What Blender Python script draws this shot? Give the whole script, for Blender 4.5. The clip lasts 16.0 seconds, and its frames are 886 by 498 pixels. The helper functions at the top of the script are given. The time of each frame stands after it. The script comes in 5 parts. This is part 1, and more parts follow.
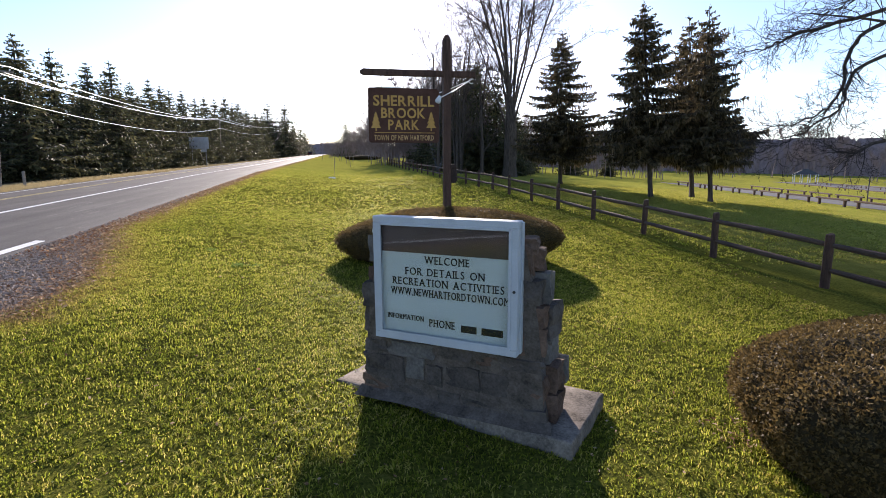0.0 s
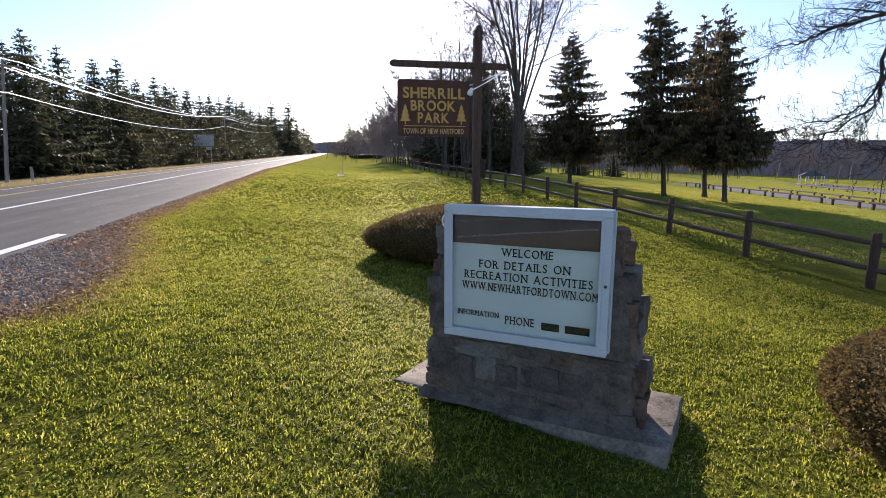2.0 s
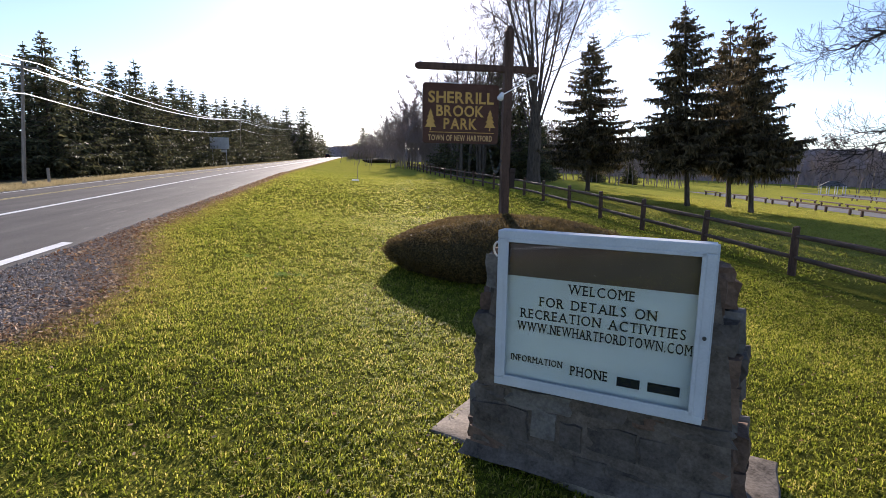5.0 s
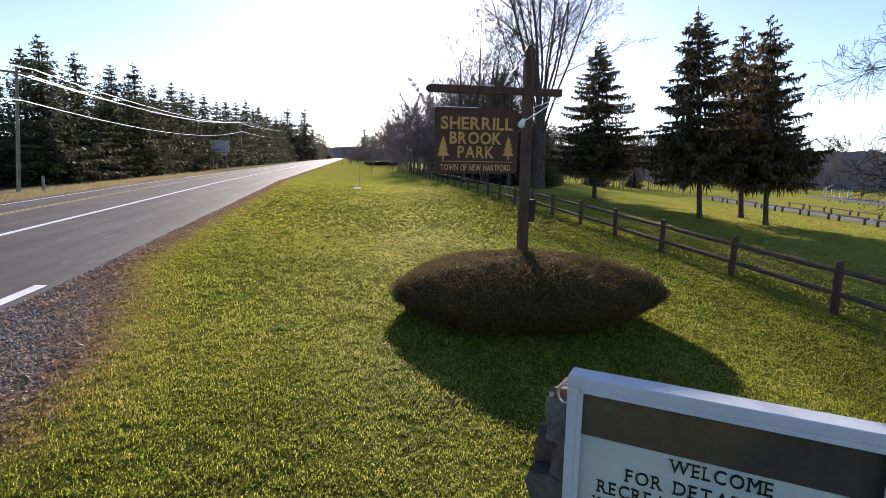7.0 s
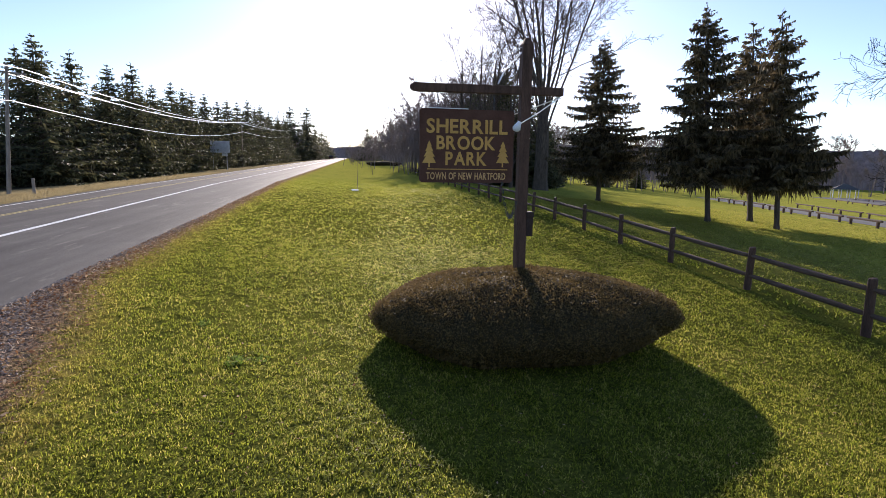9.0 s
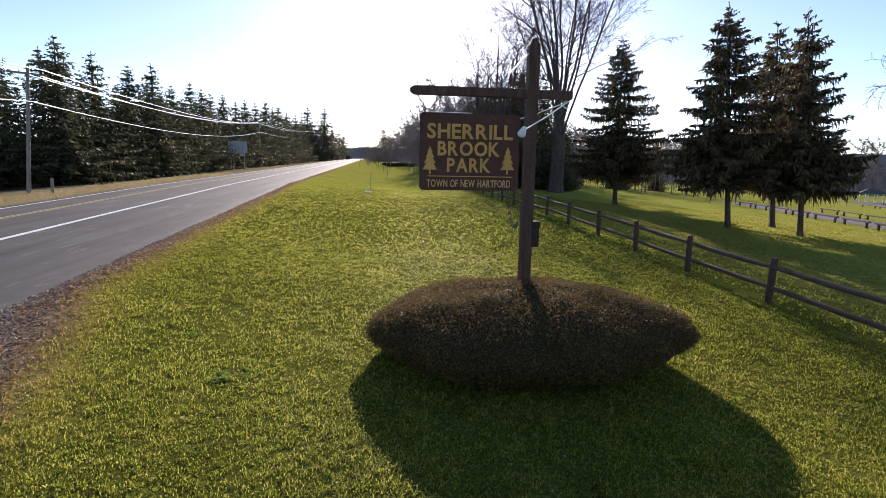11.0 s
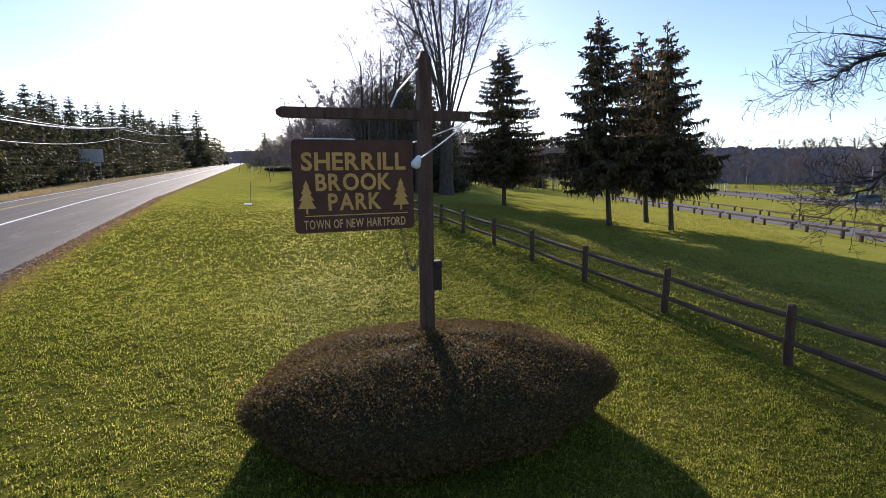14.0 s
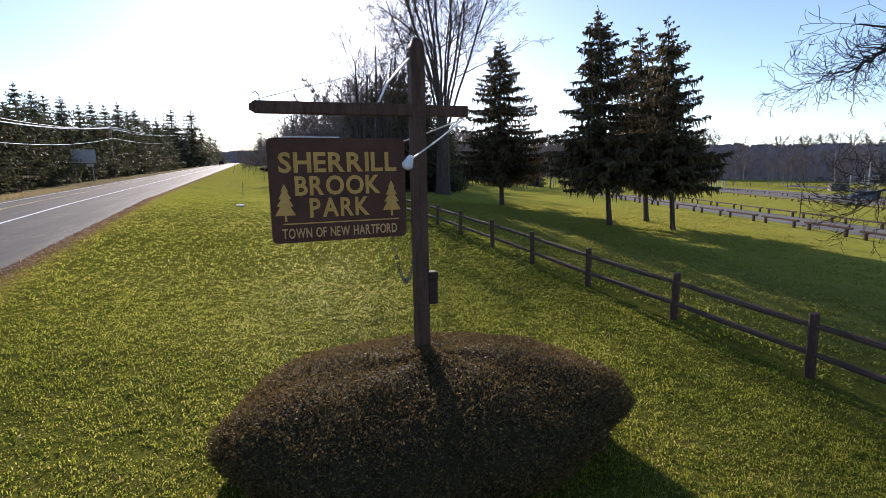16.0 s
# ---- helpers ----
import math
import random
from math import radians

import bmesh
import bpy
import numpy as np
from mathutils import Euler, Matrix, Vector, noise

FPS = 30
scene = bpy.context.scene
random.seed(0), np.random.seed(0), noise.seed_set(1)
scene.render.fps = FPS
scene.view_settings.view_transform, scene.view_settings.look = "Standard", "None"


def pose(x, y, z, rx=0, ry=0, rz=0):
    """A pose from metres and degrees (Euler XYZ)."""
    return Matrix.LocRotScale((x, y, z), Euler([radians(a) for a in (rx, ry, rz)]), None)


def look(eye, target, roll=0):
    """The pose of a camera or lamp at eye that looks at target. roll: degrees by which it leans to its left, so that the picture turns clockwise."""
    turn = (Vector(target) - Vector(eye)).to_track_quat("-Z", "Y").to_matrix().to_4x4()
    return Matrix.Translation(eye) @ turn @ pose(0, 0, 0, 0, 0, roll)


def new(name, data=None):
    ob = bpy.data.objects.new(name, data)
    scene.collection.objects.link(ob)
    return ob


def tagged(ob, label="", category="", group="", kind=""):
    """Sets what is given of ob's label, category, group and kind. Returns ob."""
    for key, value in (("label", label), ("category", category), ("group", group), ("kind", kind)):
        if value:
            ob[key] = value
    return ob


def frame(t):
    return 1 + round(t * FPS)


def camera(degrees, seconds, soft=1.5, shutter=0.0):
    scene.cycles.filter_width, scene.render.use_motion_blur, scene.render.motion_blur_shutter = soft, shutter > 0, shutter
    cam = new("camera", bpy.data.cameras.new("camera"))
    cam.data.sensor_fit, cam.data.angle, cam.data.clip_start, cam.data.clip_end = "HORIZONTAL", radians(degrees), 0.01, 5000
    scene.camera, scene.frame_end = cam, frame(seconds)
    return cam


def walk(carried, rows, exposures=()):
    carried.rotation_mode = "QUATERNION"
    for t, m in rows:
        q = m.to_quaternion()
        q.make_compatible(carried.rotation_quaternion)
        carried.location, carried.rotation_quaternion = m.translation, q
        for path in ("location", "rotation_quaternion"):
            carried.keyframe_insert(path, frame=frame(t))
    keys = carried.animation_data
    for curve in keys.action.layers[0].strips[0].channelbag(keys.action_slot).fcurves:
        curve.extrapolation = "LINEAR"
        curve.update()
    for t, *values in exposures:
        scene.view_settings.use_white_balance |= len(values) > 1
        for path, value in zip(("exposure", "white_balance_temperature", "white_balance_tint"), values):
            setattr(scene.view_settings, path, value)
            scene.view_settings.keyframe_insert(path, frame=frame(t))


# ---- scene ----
cam = camera(82, 16.0, 0.85)
PATH = [
    (0, (-0.254, -0.131, 1.958), (0.136, 1.803, 1.628), -0.35),
    (0.5, (-0.578, -0.011, 1.933), (-0.188, 1.922, 1.599), -0.34),
    (1, (-0.746, 0.119, 1.894), (-0.355, 2.052, 1.562), -0.22),
    (1.5, (-0.698, 0.178, 1.858), (-0.312, 2.113, 1.527), -0.09),
    (2, (-0.727, 0.217, 1.858), (-0.343, 2.152, 1.527), 0.02),
    (2.5, (-0.750, 0.307, 1.859), (-0.377, 2.244, 1.532), 0.12),
    (3, (-0.780, 0.356, 1.884), (-0.413, 2.295, 1.561), 0.30),
    (3.5, (-0.817, 0.409, 1.900), (-0.462, 2.351, 1.578), 0.41),
    (4, (-0.848, 0.524, 1.906), (-0.500, 2.468, 1.591), 0.53),
    (6.5, (-0.852, 1.554, 2.191), (-0.516, 3.500, 1.879), 0.72),
    (7, (-0.899, 1.819, 2.433), (-0.562, 3.766, 2.122), 0.76),
    (7.5, (-0.855, 2.151, 2.547), (-0.520, 4.098, 2.237), 0.77),
    (8, (-0.788, 2.379, 2.561), (-0.457, 4.326, 2.247), 0.77),
    (10.5, (-0.168, 2.949, 2.577), (0.117, 4.904, 2.269), 0.86),
    (11, (-0.246, 3.007, 2.648), (0.017, 4.965, 2.338), 1.06),
    (11.5, (-0.302, 3.124, 2.678), (-0.035, 5.082, 2.370), 1.12),
    (12, (-0.330, 3.240, 2.654), (-0.061, 5.198, 2.350), 1.12),
    (12.5, (-0.323, 3.382, 2.641), (-0.052, 5.340, 2.334), 1.05),
    (13, (-0.290, 3.504, 2.781), (-0.003, 5.459, 2.470), 0.95),
    (13.5, (-0.187, 3.772, 2.965), (0.208, 5.708, 2.654), 0.52),
    (14, (-0.001, 4.121, 3.047), (0.663, 5.983, 2.739), -0.64),
    (14.5, (0.072, 4.443, 3.040), (0.784, 6.288, 2.739), -0.72),
    (15, (0.140, 4.421, 3.065), (0.803, 6.283, 2.758), -0.94),
    (15.5, (0.188, 4.517, 3.083), (0.842, 6.381, 2.770), -0.97),
    (16, (0.221, 4.694, 3.071), (0.895, 6.551, 2.758), -0.96),
]
walk(cam, [(t, look(eye, target, roll)) for t, eye, target, roll in PATH], [(0.0, 1.12, 6500, 19), (4.0, 1.06, 6500, 19), (8.0, 0.92, 6450, 19), (13.0, 0.86, 6400, 19), (16.0, 0.80, 6350, 18)])

# ---------------------------------------------------------------- light
SUN_AZ, SUN_EL = 7.5, 18.4          # degrees to the right of +y, and above the horizon
world = bpy.data.worlds.new("sky")
scene.world = world
world.use_nodes = True
wn, wl = world.node_tree.nodes, world.node_tree.links
sky = wn.new("ShaderNodeTexSky")
sky.sky_type, sky.sun_disc = "NISHITA", False
sky.sun_elevation, sky.sun_rotation = radians(SUN_EL), radians(SUN_AZ)
sky.air_density, sky.dust_density, sky.ozone_density = 0.75, 0.25, 2.0
wl.new(sky.outputs[0], wn["Background"].inputs[0])
wn["Background"].inputs[1].default_value = 0.112
sun = new("sun", bpy.data.lights.new("sun", "SUN"))
sun.data.energy, sun.data.angle, sun.data.color = 5.0, radians(0.6), (1.0, 0.91, 0.79)
sun.matrix_world = look((0, 0, 0), (-math.sin(radians(SUN_AZ)) * math.cos(radians(SUN_EL)), -math.cos(radians(SUN_AZ)) * math.cos(radians(SUN_EL)), -math.sin(radians(SUN_EL))))


# ---------------------------------------------------------------- materials
class Nodes:
    """A material with short ways to add and join its nodes."""

    def __init__(self, name):
        self.m = bpy.data.materials.new(name)
        self.m.use_nodes = True
        self.t = self.m.node_tree
        self.bsdf = self.t.nodes["Principled BSDF"]
        self.out = self.t.nodes["Material Output"]
        self.bsdf.inputs["Specular IOR Level"].default_value = 0.3

    def add(self, kind, **values):
        n = self.t.nodes.new("ShaderNode" + kind)
        for key, v in values.items():
            if key in ("operation", "data_type", "blend_type", "interpolation_type", "feature", "distance"):
                if key == "operation":
                    n.operation = v
                elif key == "blend_type":
                    n.blend_type = v
                elif key == "feature":
                    n.feature = v
                elif key == "data_type":
                    n.data_type = v
            else:
                n.inputs[key.replace("_", " ")].default_value = v
        return n

    def join(self, a, b):
        self.t.links.new(a, b)

    def coords(self, world_space=False):
        return self.add("NewGeometry").outputs["Position"] if world_space else self.add("TexCoord").outputs["Object"]

    def noise(self, scale, detail=4.0, world_space=False, rough=0.6, stretch=None):
        n = self.add("TexNoise", Scale=scale, Detail=detail, Roughness=rough)
        src = self.coords(world_space)
        if stretch:
            v = self.add("VectorMath", operation="MULTIPLY")
            self.join(src, v.inputs[0])
            v.inputs[1].default_value = stretch
            src = v.outputs[0]
        self.join(src, n.inputs["Vector"])
        return n.outputs["Fac"]

    def ramp(self, fac, stops):
        r = self.t.nodes.new("ShaderNodeValToRGB")
        while len(r.color_ramp.elements) < len(stops):
            r.color_ramp.elements.new(0.5)
        for e, (p, c) in zip(r.color_ramp.elements, stops):
            e.position, e.color = p, (*c, 1)
        self.join(fac, r.inputs[0])
        return r.outputs[0]

    def fade(self, fac, lo, hi):
        n = self.add("MapRange")
        n.inputs["From Min"].default_value, n.inputs["From Max"].default_value = lo, hi
        self.join(fac, n.inputs["Value"])
        return n.outputs[0]

    def math(self, op, a, b):
        n = self.add("Math", operation=op)
        for k, v in enumerate((a, b)):
            if isinstance(v, (int, float)):
                n.inputs[k].default_value = v
            else:
                self.join(v, n.inputs[k])
        return n.outputs[0]

    def mix(self, fac, a, b, mode="MIX"):
        n = self.add("MixRGB", blend_type=mode)
        for k, v in enumerate((fac, a, b)):
            if isinstance(v, (int, float)):
                n.inputs[k].default_value = v
            elif isinstance(v, tuple):
                n.inputs[k].default_value = (*v, 1)
            else:
                self.join(v, n.inputs[k])
        return n.outputs[0]

    def bump(self, height, strength, distance=0.02):
        n = self.add("Bump", Strength=strength, Distance=distance)
        self.join(height, n.inputs["Height"])
        self.join(n.outputs[0], self.bsdf.inputs["Normal"])

    def colour(self, c):
        if isinstance(c, tuple):
            self.bsdf.inputs["Base Color"].default_value = (*c, 1)
        else:
            self.join(c, self.bsdf.inputs["Base Color"])

    def rough(self, r, metal=0.0):
        self.bsdf.inputs["Roughness"].default_value, self.bsdf.inputs["Metallic"].default_value = r, metal

    def leafy(self, colour, share):
        """Let part of the light through a thin leaf."""
        t, mx = self.add("BsdfTranslucent"), self.add("MixShader")
        self.join(colour, t.inputs["Color"])
        mx.inputs[0].default_value = share
        self.join(self.bsdf.outputs[0], mx.inputs[1])
        self.join(t.outputs[0], mx.inputs[2])
        self.join(mx.outputs[0], self.out.inputs["Surface"])


def plain(name, dark, light, scale=8.0, rough=0.7, bump=0.2, fine=60.0, metal=0.0, stretch=None, dist=0.01):
    """Two tones in patches, a fine grain over them, and a relief."""
    n = Nodes(name)
    big, small = n.noise(scale, 5, stretch=stretch), n.noise(fine, 3, stretch=stretch)
    mixed = n.math("ADD", n.math("MULTIPLY", big, 0.65), n.math("MULTIPLY", small, 0.35))
    n.colour(n.ramp(mixed, [(0.32, dark), (0.66, light)]))
    n.rough(rough, metal)
    if rough >= 0.65:
        n.bsdf.inputs["Specular IOR Level"].default_value = 0.12
    if bump:
        n.bump(mixed, bump, dist)
    return n.m


def foliage(name, dark, mid, light, share=0.25, rough=0.6, patch=0.7):
    n = Nodes(name)
    isl = n.add("NewGeometry").outputs["Random Per Island"]
    wide = n.noise(patch, 3, world_space=True)
    f = n.math("ADD", n.math("MULTIPLY", isl, 0.6), n.math("MULTIPLY", wide, 0.4))
    c = n.ramp(f, [(0.2, dark), (0.5, mid), (0.85, light)])
    n.colour(c)
    n.rough(rough)
    n.bsdf.inputs["Specular IOR Level"].default_value = 0.15
    n.leafy(c, share)
    return n.m


def grass_material(name, blades):
    """Lawn: fresh green with yellow patches; bare dirt and gravel by the road; dead grass across it."""
    n = Nodes(name)
    pos = n.add("NewGeometry").outputs["Position"]
    sep = n.add("SeparateXYZ")
    n.join(pos, sep.inputs[0])
    x, y = sep.outputs[0], sep.outputs[1]
    beside = n.math("ADD", x, n.math("MULTIPLY", n.math("MINIMUM", n.math("MAXIMUM", n.math("SUBTRACT", y, 10.0), 0.0), 32.0), 0.04))
    big, mid, fine = n.noise(0.35, 4, True), n.noise(2.2, 4, True), n.noise(30.0 if not blades else 16.0, 4, True, 0.7)
    f = n.math("ADD", n.math("MULTIPLY", big, 0.25), n.math("ADD", n.math("MULTIPLY", mid, 0.3), n.math("MULTIPLY", fine, 0.45)))
    f = n.math("ADD", n.math("MULTIPLY", f, 1.25), -0.125)
    if blades:
        f = n.math("ADD", n.math("MULTIPLY", f, 0.72), n.math("MULTIPLY", n.add("NewGeometry").outputs["Random Per Island"], 0.28))
    lawn = n.ramp(f, [(0.33, (0.045, 0.051, 0.010)), (0.44, (0.186, 0.226, 0.024)), (0.55, (0.350, 0.376, 0.042)), (0.68, (0.62, 0.51, 0.15))])
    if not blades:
        # soil and thatch under the built blades, darkened for the shade between them
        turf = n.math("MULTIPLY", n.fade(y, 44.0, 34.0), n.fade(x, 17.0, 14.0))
        shaded_thatch = n.ramp(fine, [(0.35, (0.032, 0.034, 0.010)), (0.65, (0.140, 0.138, 0.030))])
        lawn = n.mix(n.math("MULTIPLY", turf, 0.85), lawn, shaded_thatch)
    # drier, yellower turf in the park and far along the road
    dry = n.math("MAXIMUM", n.fade(x, 8.0, 12.0), n.fade(y, 25.0, 60.0))
    lawn = n.mix(n.math("MULTIPLY", dry, n.fade(mid, 0.1, 0.75)), lawn, (0.30, 0.275, 0.070))
    # strip of straw-coloured grass, leaves and grit along the carriageway
    wob = n.math("ADD", beside, n.math("MULTIPLY", n.math("SUBTRACT", mid, 0.5), 0.9))
    # the grit widens into an apron short of the driveway line
    near = n.math("MULTIPLY", n.fade(y, 12.0, 7.6), n.fade(y, 4.6, 5.8))
    edge = n.math("SUBTRACT", wob, n.math("ADD", -0.4, n.math("MULTIPLY", near, 1.3)))
    grit = n.noise(22.0, 3, True, 0.8)
    straw = n.math("MULTIPLY", n.fade(edge, -3.6, -4.35), n.fade(n.noise(7.0, 4, True, 0.7), 0.36, 0.58))
    dirt = n.fade(n.math("ADD", edge, n.math("MULTIPLY", n.math("SUBTRACT", grit, 0.5), 0.9)), -4.5, -4.8)
    dirt_c = n.ramp(grit, [(0.3, (0.085, 0.062, 0.046)), (0.5, (0.20, 0.155, 0.118)), (0.7, (0.38, 0.305, 0.24))])
    c = n.mix(n.math("MULTIPLY", straw, 0.8), lawn, n.ramp(grit, [(0.35, (0.15, 0.105, 0.038)), (0.65, (0.54, 0.43, 0.10))]))
    c = n.mix(dirt, c, dirt_c)
    # litter of brown leaves between the turf and the grit
    litter = n.math("MULTIPLY", n.fade(edge, -4.15, -4.45), n.fade(edge, -5.0, -4.75))
    litter = n.math("MULTIPLY", litter, n.fade(grit, 0.46, 0.60))
    c = n.mix(litter, c, n.ramp(n.noise(60.0, 2, True, 0.8), [(0.3, (0.14, 0.07, 0.045)), (0.7, (0.42, 0.28, 0.19))]))
    over = n.fade(wob, -14.6, -15.6)
    dead = n.ramp(n.math("ADD", n.math("MULTIPLY", mid, 0.5), n.math("MULTIPLY", fine, 0.5)), [(0.3, (0.15, 0.122, 0.068)), (0.7, (0.36, 0.295, 0.16))])
    c = n.mix(over, c, dead)
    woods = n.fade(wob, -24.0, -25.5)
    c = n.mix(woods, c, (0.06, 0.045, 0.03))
    n.colour(c)
    n.rough(0.5 if blades else 0.8)
    n.bsdf.inputs["Specular IOR Level"].default_value = 0.07 if blades else 0.0
    if blades:
        n.leafy(c, 0.62)
    else:
        n.bump(n.math("ADD", fine, n.math("MULTIPLY", mid, 0.5)), 0.8, 0.06)
    return n.m


def asphalt_material():
    n = Nodes("asphalt")
    pos = n.add("NewGeometry").outputs["Position"]
    sep = n.add("SeparateXYZ")
    n.join(pos, sep.inputs[0])
    streak = n.noise(0.9, 4, True, stretch=(1.6, 0.06, 1))
    fine, patch = n.noise(70, 3, True), n.noise(0.5, 4, True)
    f = n.math("ADD", n.math("MULTIPLY", streak, 0.45), n.math("ADD", n.math("MULTIPLY", patch, 0.3), n.math("MULTIPLY", fine, 0.25)))
    base = n.ramp(f, [(0.30, (0.036, 0.032, 0.029)), (0.50, (0.072, 0.065, 0.059)), (0.62, (0.115, 0.104, 0.094)), (0.74, (0.19, 0.172, 0.155))])
    scuff = n.noise(1.3, 5, True, 0.75, stretch=(1.2, 0.22, 1))
    n.colour(n.mix(n.math("MULTIPLY", n.fade(scuff, 0.58, 0.70), 0.55), base, (0.25, 0.225, 0.20)))
    n.rough(0.74)
    n.bsdf.inputs["Specular IOR Level"].default_value = 0.18
    n.bump(n.math("ADD", fine, n.math("MULTIPLY", n.noise(9.0, 4, True, 0.7, stretch=(1, 0.35, 1)), 0.8)), 0.45, 0.012)
    return n.m


